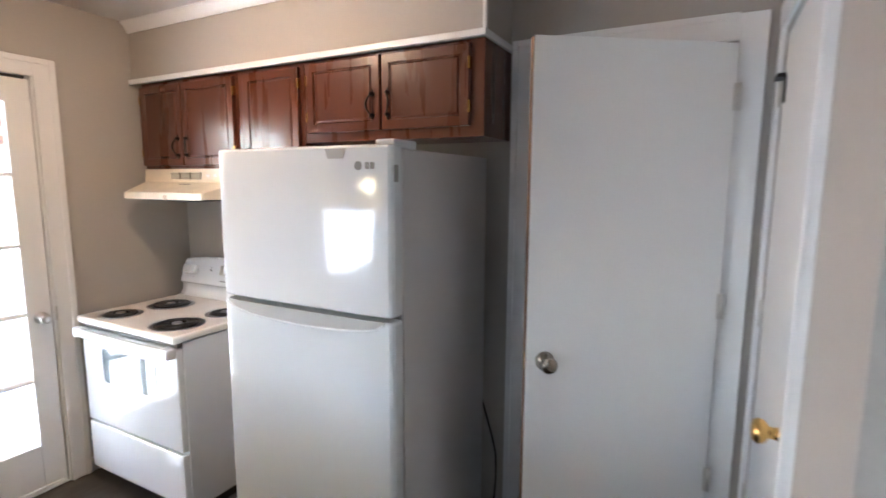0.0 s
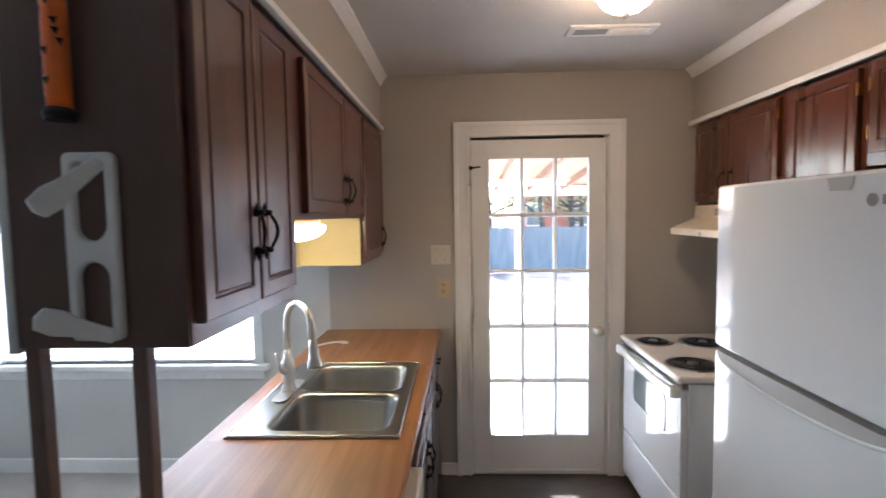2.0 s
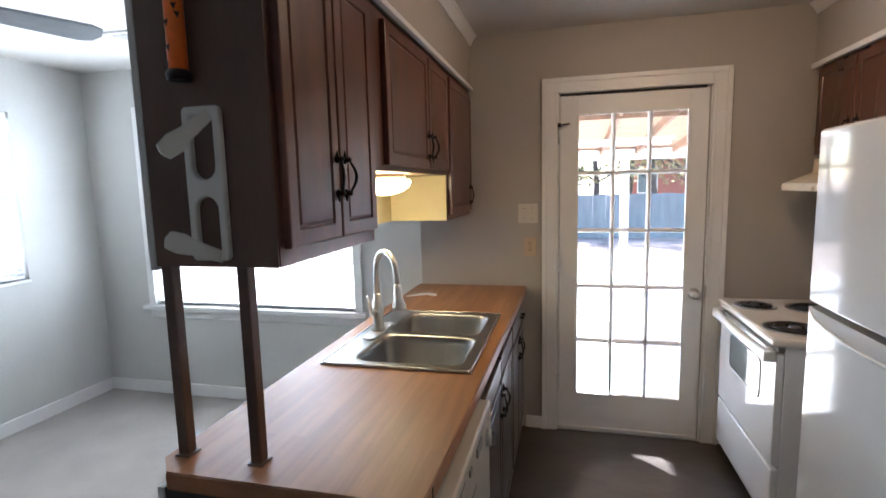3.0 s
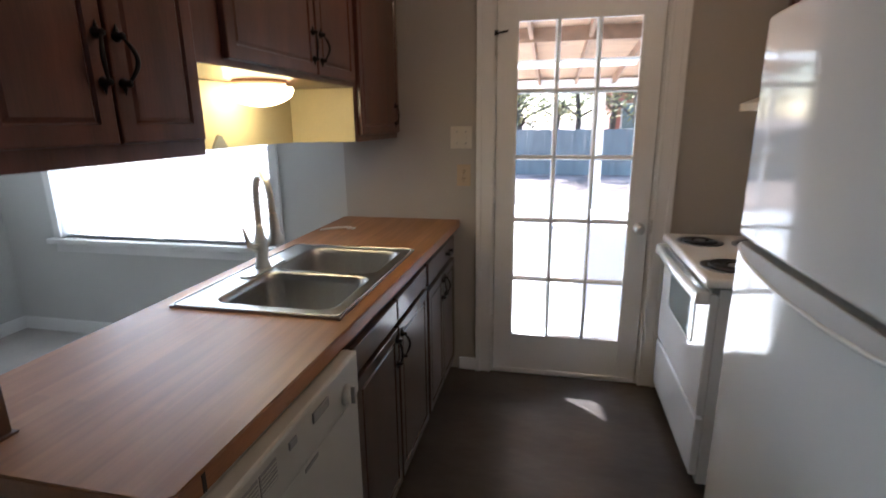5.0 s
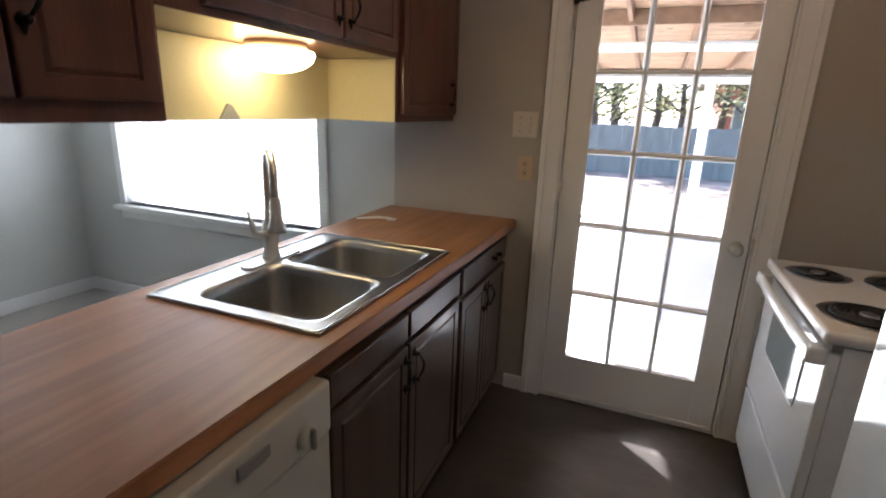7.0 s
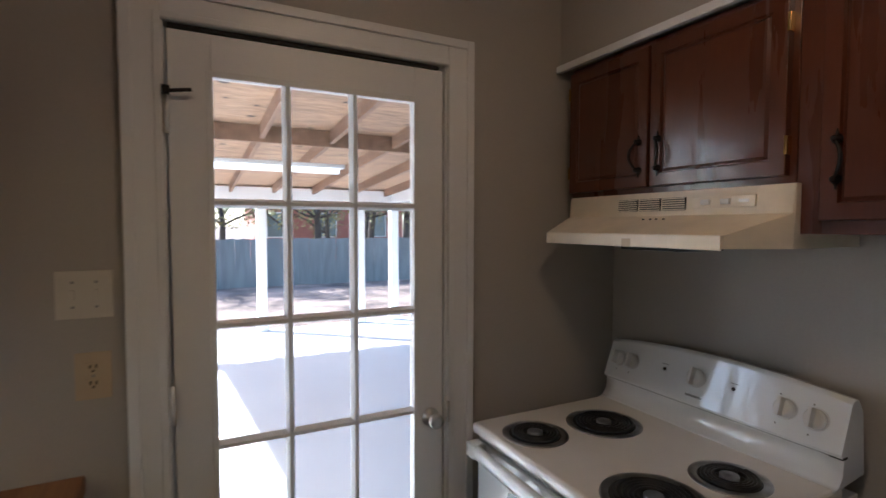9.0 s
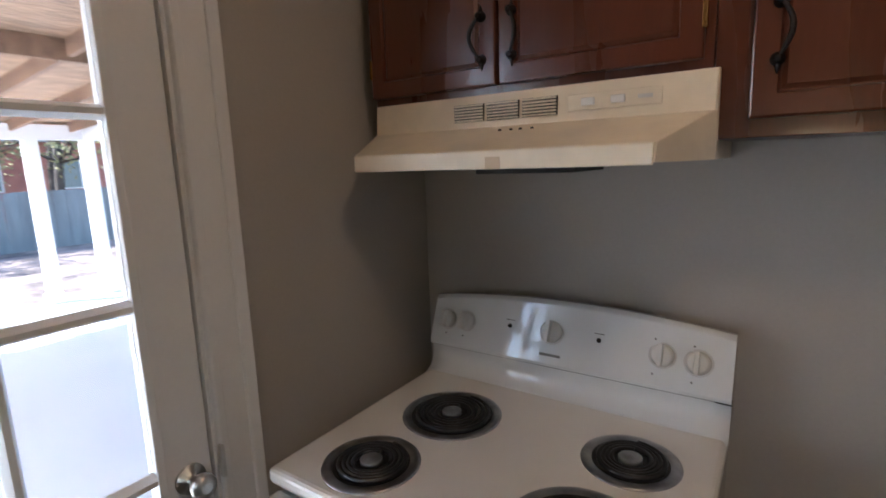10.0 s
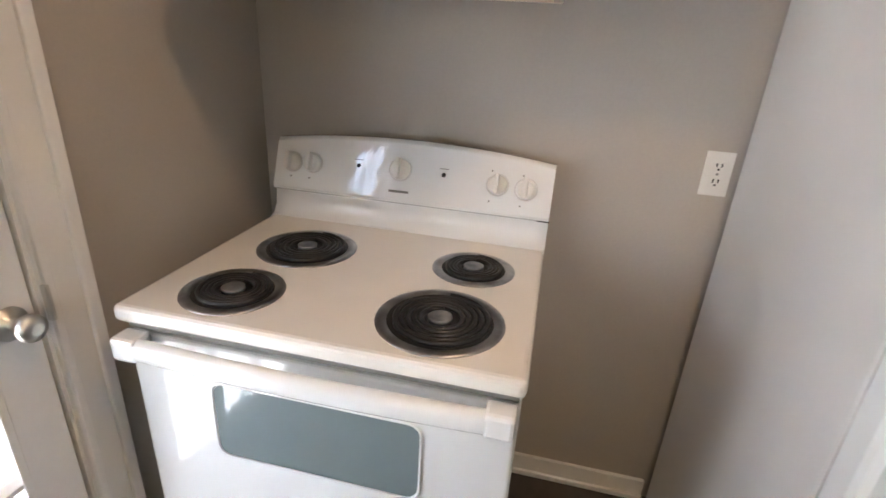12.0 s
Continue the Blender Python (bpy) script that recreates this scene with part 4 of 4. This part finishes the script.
# ---- electric range ----
def stove():
    y0, y1, X0 = -0.862, -0.10, 0.862
    s = thing("electric_range", (1.2, -0.48, 0), "white freestanding electric coil range", "stove")
    bm = box(B(), X0 + 0.03, 1.52, y0 + 0.006, y1 - 0.006, 0.05, 0.85, 0.003)
    part("body", bm, ENAMEL, s)
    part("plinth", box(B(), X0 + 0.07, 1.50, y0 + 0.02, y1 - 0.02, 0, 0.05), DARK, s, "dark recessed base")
    part("cooktop", box(B(), X0 - 0.018, 1.44, y0, y1, 0.852, 0.888, 0.012, 3), COOKTOP, s)
    # vent strip whose grey puts the cooktop's shade into the colour
    part("trim_gap", box(B(), X0 + 0.005, X0 + 0.03, y0 + 0.01, y1 - 0.01, 0.832, 0.852), GREYP, s, "vent strip, grey standing for shade under the cooktop")
    # back guard: a sloped panel, higher in the middle, on a curved foot
    bm = B()
    n = 16
    rows = []
    for i in range(n + 1):
        y = y0 + (y1 - y0) * i / n
        arch = 0.026 * (1 - (2 * i / n - 1) ** 2)
        prof = [(1.39, 0.884), (1.412, 0.892), (1.428, 0.915), (1.432, 0.955), (1.420, 0.962), (1.418, 0.97), (1.462, 1.085 + arch), (1.472, 1.094 + arch), (1.49, 1.094 + arch), (1.515, 1.06), (1.53, 0.90)]
        rows.append([bm.verts.new((x, y, z)) for x, z in prof])
    for p, q in zip(rows, rows[1:]):
        for k in range(len(p) - 1):
            fc = bm.faces.new((p[k], p[k + 1], q[k + 1], q[k]))
            fc.smooth = k in (0, 1, 2, 6, 7)
        bm.faces.new((p[-1], p[0], q[0], q[-1]))
    bm.faces.new(rows[0]), bm.faces.new(rows[-1][::-1])
    g = part("backguard", bm, ENAMEL, s)
    nrm = Vector((-0.934, 0, 0.357))

    def on_panel(y, h):
        arch = 0.026 * (1 - (2 * (y - y0) / (y1 - y0) - 1) ** 2)
        return Vector((1.418 + (h - 0.97) * 0.044 / (0.115 + arch), y, h))
    for y, h, r in ((-0.152, 1.035, 0.025), (-0.213, 1.038, 0.025), (-0.462, 1.047, 0.028), (-0.722, 1.036, 0.026), (-0.795, 1.032, 0.026)):
        c = on_panel(y, h)
        k = part("knob", turned(B(), c, nrm, [(0, r), (0.009, r * 0.97), (0.015, r * 0.9), (0.019, r * 0.72)], 20), PLASTIC, g, "white plastic control knob")
        part("bezel", turned(B(), c, nrm, [(0, r * 1.16), (0.0012, r * 1.14)], 20), FRIDGESIDE, k)
        bm = B()
        box(bm, -r * 0.95, r * 0.95, -0.005, 0.005, 0.014, 0.040, 0.002)
        bm.transform(Matrix.Translation(c) @ nrm.to_track_quat("Z", "X").to_matrix().to_4x4())
        part("grip", bm, PLASTIC, k)
    for y in (-0.345, -0.58):
        part("indicator", turned(B(), on_panel(y, 1.045), nrm, [(0, 0.006), (0.003, 0.005)], 10), DARK, g)
        part("mark", box(B(), on_panel(y, 1.06).x - 0.001, on_panel(y, 1.06).x + 0.003, y - 0.012, y + 0.012, 1.059, 1.061), GREYP, g)
    part("badge", box(B(), on_panel(-0.46, 0.99).x - 0.001, 1.43, -0.49, -0.435, 0.988, 0.994), GREYP, g)
    for y, h in ((-0.15, 0.998), (-0.205, 0.998), (-0.705, 0.994), (-0.785, 0.991), (-0.705, 1.068), (-0.785, 1.064)):
        part("mark", turned(B(), on_panel(y, h), nrm, [(0, 0.0025), (0.001, 0.0025)], 8), GREYP, g)
    part("bracket", box(B(), 1.425, 1.445, y0 - 0.001, y0 + 0.03, 0.956, 0.962), DARK, g)
    for x, y, r in ((0.985, -0.688, 0.112), (0.965, -0.272, 0.090), (1.212, -0.305, 0.108), (1.232, -0.708, 0.085)):
        b = part("burner", turned(B(), (x, y, 0.887), (0, 0, 1), [(0, r + 0.010), (0.003, r + 0.009), (0.0045, r + 0.002), (0.004, r - 0.010), (0.0005, r - 0.014)], 40), DRIP, s, "grey metal trim ring")
        part("drip_pan", turned(B(), (x, y, 0.8875), (0, 0, 1), [(0, r - 0.004), (0.002, r - 0.006), (0.0012, r - 0.02), (0.001, 0.02)], 32), COIL, b, "blackened drip pan")
        turns, pts = (5 if r > 0.1 else 4), []
        for i in range(turns * 28 + 1):
            a = 2 * math.pi * i / 28
            q = 0.033 + (r - 0.02 - 0.033) * i / (turns * 28)
            pts.append((x + q * math.cos(a), y + q * math.sin(a), 0.8925))
        part("coil", tube(B(), pts, 0.006, 6), COIL, b, "black spiral heating coil")
        part("medallion", turned(B(), (x, y, 0.889), (0, 0, 1), [(0, 0.023), (0.008, 0.023), (0.0095, 0.020), (0.0095, 0.006), (0.0105, 0.004)], 20), DRIP, b, "grey metal centre cap")
    # oven door with window, handle, and drawer
    d = part("oven_door", box(B(), X0, X0 + 0.03, y0 + 0.008, y1 - 0.008, 0.345, 0.826, 0.006), ENAMEL, s)
    wf = rounded(-0.69, -0.28, 0.572, 0.742, 0.024, 6)
    part("oven_window", prism(B(), wf, "x", X0 - 0.0015, X0 + 0.004), OVENGLASS, d, "dark grey glass oven window")
    bm = tube(B(), [(X0 - 0.001, u, v) for u, v in rounded(-0.694, -0.276, 0.568, 0.746, 0.027, 6)], 0.003, 6, True)
    part("window_rim", bm, ENAMEL, d, "raised white rim round the oven window")
    bm = B()
    rows, n = [], 20
    for i in range(n + 1):
        y = y0 + 0.012 + (y1 - y0 - 0.024) * i / n
        out = 0.012 * (1 - (2 * i / n - 1) ** 2)
        rows.append([bm.verts.new((X0 + u - out, y, z)) for u, z in ((-0.026, 0.795), (-0.036, 0.790), (-0.042, 0.797), (-0.043, 0.820), (-0.037, 0.830), (-0.024, 0.834), (-0.018, 0.828))])
    for p, q in zip(rows, rows[1:]):
        for k in range(7):
            bm.faces.new((p[k], p[(k + 1) % 7], q[(k + 1) % 7], q[k])).smooth = True
    bm.faces.new(rows[0]), bm.faces.new(rows[-1])
    h = part("handle", bm, ENAMEL, d)
    for a in (y0 + 0.010, y1 - 0.062):
        part("mount", box(B(), X0 - 0.046, X0 + 0.002, a, a + 0.052, 0.787, 0.8355, 0.008), ENAMEL, h)
    part("drawer", box(B(), X0, X0 + 0.03, y0 + 0.008, y1 - 0.008, 0.085, 0.333, 0.006), ENAMEL, s)


stove()


# ---- range hood ----
def hood():
    h = thing("range_hood", (1.4, -0.42, 1.46), "yellowed ivory metal range hood under the cabinet", "range hood")
    y0, y1 = -0.822, -0.075
    bm = B()
    # rings from top to bottom
    zs = [1.6165, 1.548, 1.497, 1.466]
    loops = [
        [(XW - 0.002, y0), (1.270, y0), (1.268, y0 + 0.003), (1.268, y1), (XW - 0.002, y1)],
        [(XW - 0.002, y0), (1.268, y0), (1.262, y0 + 0.004), (1.262, y1), (XW - 0.002, y1)],
        [(XW - 0.002, y0), (1.262, y0), (1.108, y0 + 0.062), (1.108, y1 - 0.068), (XW - 0.002, y1)],
        [(XW - 0.002, y0), (1.262, y0), (1.104, y0 + 0.064), (1.104, y1 - 0.07), (XW - 0.002, y1)],
    ]
    vs = [[bm.verts.new((x, y, z)) for x, y in lp] for lp, z in zip(loops, zs)]
    for a, b in zip(vs, vs[1:]):
        for i in range(5):
            bm.faces.new((a[i], a[(i + 1) % 5], b[(i + 1) % 5], b[i]))
    bm.faces.new(vs[0])
    inner = [bm.verts.new((x, y, 1.466)) for x, y in ((XW - 0.02, y0 + 0.02), (1.266, y0 + 0.02), (1.12, y0 + 0.075), (1.12, y1 - 0.083), (XW - 0.02, y1 - 0.015))]
    deep = [bm.verts.new((v.co.x, v.co.y, 1.50)) for v in inner]
    for i in range(5):
        j = (i + 1) % 5
        bm.faces.new((vs[3][i], vs[3][j], inner[j], inner[i]))
        bm.faces.new((inner[i], inner[j], deep[j], deep[i]))
    bm.faces.new(deep[::-1])
    part("shell", bm, IVORY, h)
    part("lip", box(B(), 1.100, 1.106, y0 + 0.066, y1 - 0.072, 1.462, 1.496, 0.002), IVORY, h)
    for i in range(3):
        a = -0.305 - i * 0.082
        v = part("vent", box(B(), 1.2605, 1.267, a - 0.074, a, 1.562, 1.598), DARK, h, "dark louvred vent opening")
        for k in range(6):
            part("slat", box(B(), 1.2585, 1.262, a - 0.073, a - 0.001, 1.563 + k * 0.0062, 1.566 + k * 0.0062), IVORY, v)
    p = part("switch_plate", box(B(), 1.260, 1.266, -0.735, -0.565, 1.566, 1.596, 0.001), IVORY, h)
    for a in (-0.605, -0.66):
        part("switch", box(B(), 1.255, 1.261, a - 0.013, a + 0.013, 1.574, 1.588, 0.002), PLASTIC, p, "small white rocker switch")
    part("badge", box(B(), 1.2585, 1.261, -0.72, -0.695, 1.578, 1.585), NICKEL, p)
    part("lamp_lens", box(B(), 1.15, 1.32, -0.62, -0.42, 1.452, 1.467, 0.003), DARK, h, "dark lamp cover")
    part("filter", box(B(), 1.34, 1.52, -0.66, -0.14, 1.47, 1.482, 0.002), GREYP, h)
    for y in (-0.44, -0.465, -0.485, -0.51):
        part("rivet", turned(B(), (1.217, y, 1.536), (-0.3, 0, 1), [(0, 0.004), (0.003, 0.003)], 8), DARK, h)
    part("scuff", box(B(), 1.0992, 1.102, -0.50, -0.47, 1.462, 1.484), TAN, h, "rust-stained dent in the lip")


hood()


# ---- plates, vents, lamps ----
def plate(name, label, centre, axis, w, hgt, mat, kind):
    """A wall plate facing -y or -x."""
    c = Vector(centre)
    t = thing(name, centre, label, "wall plate")

    def b(du, u, dv, v, d0, d1, bev=0.0015):
        return box(B(), c.x + du - u, c.x + du + u, c.y - d1, c.y - d0, c.z + dv - v, c.z + dv + v, bev) if axis == "y" else box(B(), c.x - d1, c.x - d0, c.y + du - u, c.y + du + u, c.z + dv - v, c.z + dv + v, bev)
    part("plate", b(0, w / 2, 0, hgt / 2, 0, 0.006), mat, t)
    if kind == "switch":
        for du in (-0.024, 0.024):
            part("toggle", b(du, 0.005, 0, 0.012, 0.006, 0.014), mat, t)
            for dv in (-0.03, 0.03):
                part("screw", b(du, 0.003, dv, 0.003, 0.006, 0.007, 0), GREYP, t)
    else:
        for dv in (-0.02, 0.02):
            o = part("receptacle", b(0, 0.017, dv, 0.014, 0.006, 0.008), mat, t)
            for du in (-0.006, 0.006):
                part("slot", b(du, 0.0018, dv + 0.003, 0.0048, 0.008, 0.0085, 0), DARK, o)
            part("ground_hole", b(0, 0.0026, dv - 0.0075, 0.0026, 0.008, 0.0085, 0), DARK, o)
        part("screw", b(0, 0.003, 0, 0.003, 0.006, 0.007, 0), GREYP, t)


plate("light_switch", "white double toggle light-switch plate beside the door", (-0.185, 0, 1.35), "y", 0.116, 0.116, ALMOND, "switch")
plate("wall_outlet", "tan double outlet plate above the worktop", (-0.172, 0, 1.15), "y", 0.075, 0.116, TAN, "outlet")
plate("wall_outlet", "white outlet plate between stove and refrigerator", (XW, -1.257, 1.098), "x", 0.066, 0.112, PLASTIC, "outlet")
plate("wall_outlet", "white outlet plate low on the dining wall", (XD + 0.0062, -1.19, 0.435), "x", 0.075, 0.116, PLASTIC, "outlet")


def ceiling_vent(x0, x1, y0, y1, label, half):
    v = thing("ceiling_vent", ((x0 + x1) / 2, (y0 + y1) / 2, CZ), label, "vent")
    part("frame", box(B(), x0, x1, y0, y1, CZ - 0.012, CZ, 0.004), TRIM, v)
    xm = x0 + (x1 - x0) * (0.45 if half else 0.9)
    part("grille", box(B(), x0 + 0.03, xm, y0 + 0.03, y1 - 0.03, CZ - 0.0135, CZ - 0.011), GREYP, v, "dark open louvres")
    for k in range(6):
        yy = y0 + 0.034 + k * (y1 - y0 - 0.068) / 5
        part("slat", box(B(), (xm + 0.02) if half else (x0 + 0.03), x1 - 0.03, yy - 0.003, yy + 0.003, CZ - 0.017, CZ - 0.012), TRIM, v)


ceiling_vent(0.42, 0.81, -0.72, -0.60, "white ceiling register with half-open louvres", True)
ceiling_vent(-2.42, -2.08, -0.72, -0.58, "white dining ceiling register", False)


def ceiling_lamp():
    l = thing("ceiling_lamp", (0.53, -1.12, CZ), "lit frosted glass flush-mount ceiling lamp", "lamp")
    part("canopy", turned(B(), (0.53, -1.12, CZ), (0, 0, -1), [(0, 0.10), (0.01, 0.112), (0.03, 0.114), (0.034, 0.105)], 32), TRIM, l)
    part("shade", turned(B(), (0.53, -1.12, CZ - 0.032), (0, 0, -1), [(0, 0.103), (0.02, 0.10), (0.045, 0.084), (0.065, 0.056), (0.075, 0.03), (0.077, 0.01)], 32), SHADE, l, "glowing frosted glass bowl")
    part("finial", turned(B(), (0.53, -1.12, CZ - 0.108), (0, 0, -1), [(0, 0.012), (0.006, 0.014), (0.012, 0.008), (0.02, 0.009), (0.026, 0.003)], 14), NICKEL, l)


ceiling_lamp()


def ceiling_fan():
    hx, hy = -1.95, -2.0
    f = thing("ceiling_fan", (hx, hy, CZ), "grey five-blade ceiling fan over the dining area", "ceiling fan")
    part("canopy", turned(B(), (hx, hy, CZ), (0, 0, -1), [(0, 0.07), (0.03, 0.065), (0.05, 0.03)]), NICKEL, f)
    part("downrod", rod(B(), (hx, hy, CZ - 0.05), (hx, hy, CZ - 0.16), 0.014), NICKEL, f)
    part("motor", turned(B(), (hx, hy, CZ - 0.15), (0, 0, -1), [(0, 0.05), (0.02, 0.10), (0.08, 0.115), (0.12, 0.09), (0.14, 0.03)]), NICKEL, f)
    for i in range(5):
        a = 69 + 72 * i
        m = pose(hx, hy, CZ - 0.265, 0, 0, a)
        bm = prism(B(), [(0.16, -0.045), (0.60, -0.068), (0.64, -0.05), (0.655, 0.0), (0.64, 0.05), (0.60, 0.068), (0.16, 0.045)], "z", -0.004, 0.004)
        bm.transform(m @ pose(0, 0, 0, -11, 0, 0))
        b = part("blade", bm, FANB, f)
        bm = box(B(), 0.08, 0.20, -0.02, 0.02, 0.004, 0.012, 0.003)
        bm.transform(m)
        part("blade_iron", bm, NICKEL, b)


ceiling_fan()

# ---- outdoors ----
S("ground", box(B(), -400, 400, 0.16, 800, -0.5, -0.32), GROUND, "leaf-strewn bare yard reaching the horizon, sun dapple in its colour", "ground")
solid("patio", box(B(), -4.5, 5.2, 0.15, 6.95, -0.34, -0.15, 0.01), CONCRETE, "pale sunlit concrete patio slab", "patio")


def porch():
    p = thing("porch_roof", (1.2, 3.6, -0.15), "open porch roof of bare plywood on rafters with white posts", "porch")
    x0, x1, ya, yb, za, zb = -1.89, 4.3, 0.16, 7.1, 2.62, 2.12

    def z_at(y):
        return za + (zb - za) * (y - ya) / (yb - ya)
    part("deck", prism(B(), [(ya, za), (yb, zb), (yb, zb + 0.03), (ya, za + 0.03)], "x", x0, x1), PLY, p, "bare knotty plywood decking")
    x = x0 + 0.03
    while x < x1:
        part("rafter", prism(B(), [(ya, za - 0.001), (yb, zb - 0.001), (yb, zb - 0.12), (ya, za - 0.12)], "x", x, x + 0.04), RAFTER, p)
        x += 0.62
    part("header", box(B(), x0, x1, 6.75, 6.9, 1.93, z_at(6.9) - 0.02), TRIM, p, "white painted header beam")
    part("header", box(B(), 3.24, 3.36, ya, 6.75, 1.93, 2.12), TRIM, p, "white painted side beam")
    part("brace", box(B(), x0, x1, 3.2, 3.24, z_at(3.2) - 0.15, z_at(3.2) - 0.005), RAFTER, p)
    for x, y in ((-1.75, 6.82), (1.08, 6.82), (2.68, 6.82), (3.3, 6.82)):
        po = part("post", box(B(), x - 0.07, x + 0.07, y - 0.07, y + 0.07, -0.15, 1.935, 0.006), TRIM, p, "white square post")
        part("base_trim", box(B(), x - 0.09, x + 0.09, y - 0.09, y + 0.09, -0.15, -0.02, 0.006), TRIM, po)
    rng = random.Random(2)
    for i in range(55):
        y = rng.uniform(0.4, 4.2)
        x = rng.uniform(-0.4, 2.6)
        part("knot", turned(B(), (x, y, z_at(y) - 0.004), (0, 0, 1), [(0, rng.uniform(0.02, 0.045)), (0.003, 0.012)], 10), BARK, p)


porch()
t = thing("fluorescent_light", (0.1, 1.65, 2.45), "long white strip light hung under the porch roof", "strip light")
part("housing", box(B(), -0.95, 0.93, 1.62, 1.70, 1.875, 1.90, 0.004), TRIM, t)
part("tube", rod(B(), (-0.92, 1.66, 1.858), (0.90, 1.66, 1.858), 0.017), TUBE, t)
for x in (-0.8, -0.5):
    part("hanger", rod(B(), (x, 1.66, 1.90), (x, 1.66, 2.52), 0.004), IRON, t)


def fence():
    f = thing("fence", (1, 14.3, -0.32), "tall weathered grey-green board fence across the yard", "fence")
    me = mesh_of("board", box(B(), -0.0712, 0.0712, -0.01, 0.01, 0, 1.45), FENCEW)
    rng = random.Random(5)
    for i in range(150):
        b = new("board", me)
        b.parent = f
        b.matrix_basis = pose(-10 + i * 0.142, rng.uniform(-0.006, 0.006), rng.uniform(-0.03, 0.01), 0, rng.uniform(-0.5, 0.5), 0)
    for z in (0.3, 1.2):
        part("rail", box(B(), -9.1, 12.4, 14.315, 14.36, z - 0.36, z - 0.27), FENCEW, f)


fence()


def tree(x, y, h, r, seed):
    rng = random.Random(seed)
    t = thing("tree", (x, y, -0.32), "tall thin-crowned yard tree behind the fence", "tree", "trees beyond the fence")
    bm = B()
    pts, p = [], Vector((x, y, -0.32))
    for i in range(9):
        pts.append(p.copy())
        p += Vector((rng.uniform(-0.12, 0.12), rng.uniform(-0.1, 0.1), h / 8))
    tube(bm, pts, [r * (1 - 0.1 * i) for i in range(9)], 10)
    tips = []
    for i in range(16):
        k = rng.randint(2, 7)
        a = rng.uniform(0, 6.28)
        q = [pts[k]]
        for j in range(1, 5):
            q.append(pts[k] + Vector((math.cos(a), math.sin(a), 0.55)) * (0.45 * j) + Vector((rng.uniform(-.15, .15), rng.uniform(-.15, .15), rng.uniform(-.15, .15))))
        tube(bm, q, [r * 0.35 * (1 - 0.2 * j) for j in range(5)], 6)
        tips += q[1:]
    part("trunk", bm, BARK, t)
    verts, faces = [], []
    o = Vector((x, y, -0.32))
    for c in tips:
        for _ in range(14):
            d = Vector((rng.gauss(0, .38), rng.gauss(0, .38), rng.gauss(0, .3)))
            u = Vector((rng.uniform(-1, 1), rng.uniform(-1, 1), rng.uniform(-1, 1))).normalized() * 0.09
            v = u.orthogonal().normalized() * 0.05
            n = len(verts)
            verts += [c + d - u - o, c + d + v - o, c + d + u - o, c + d - v - o]
            faces.append((n, n + 1, n + 2, n + 3))
    me = bpy.data.meshes.new("crown")
    me.from_pydata(verts, [], faces)
    me.materials.append(LEAF)
    cr = new("crown", me)
    cr.parent = t


rng = random.Random(11)
for i in range(19):
    tree(-7 + i * 1.05 + rng.uniform(-0.5, 0.5), rng.uniform(15.6, 23), rng.uniform(6, 9), rng.uniform(0.12, 0.22), 20 + i)


def far_house():
    h = thing("house", (6.5, 27, -0.32), "distant red-brick house half hidden behind trees", "house")
    part("wall", box(B(), 3.2, 11, 25, 31, -0.32, 2.9), BRICKR, h)
    part("roof", prism(B(), [(24.6, 2.9), (31.4, 2.9), (28, 5.0)], "x", 2.1, 11.4), ROOFG, h)
    for x in (3.6, 6.2, 9):
        w = part("window", box(B(), x, x + 1.0, 24.96, 25.0, 0.9, 2.2), TRIM, h)
        part("pane", box(B(), x + 0.06, x + 0.94, 24.94, 24.96, 0.96, 2.14), OVENGLASS, w)


far_house()
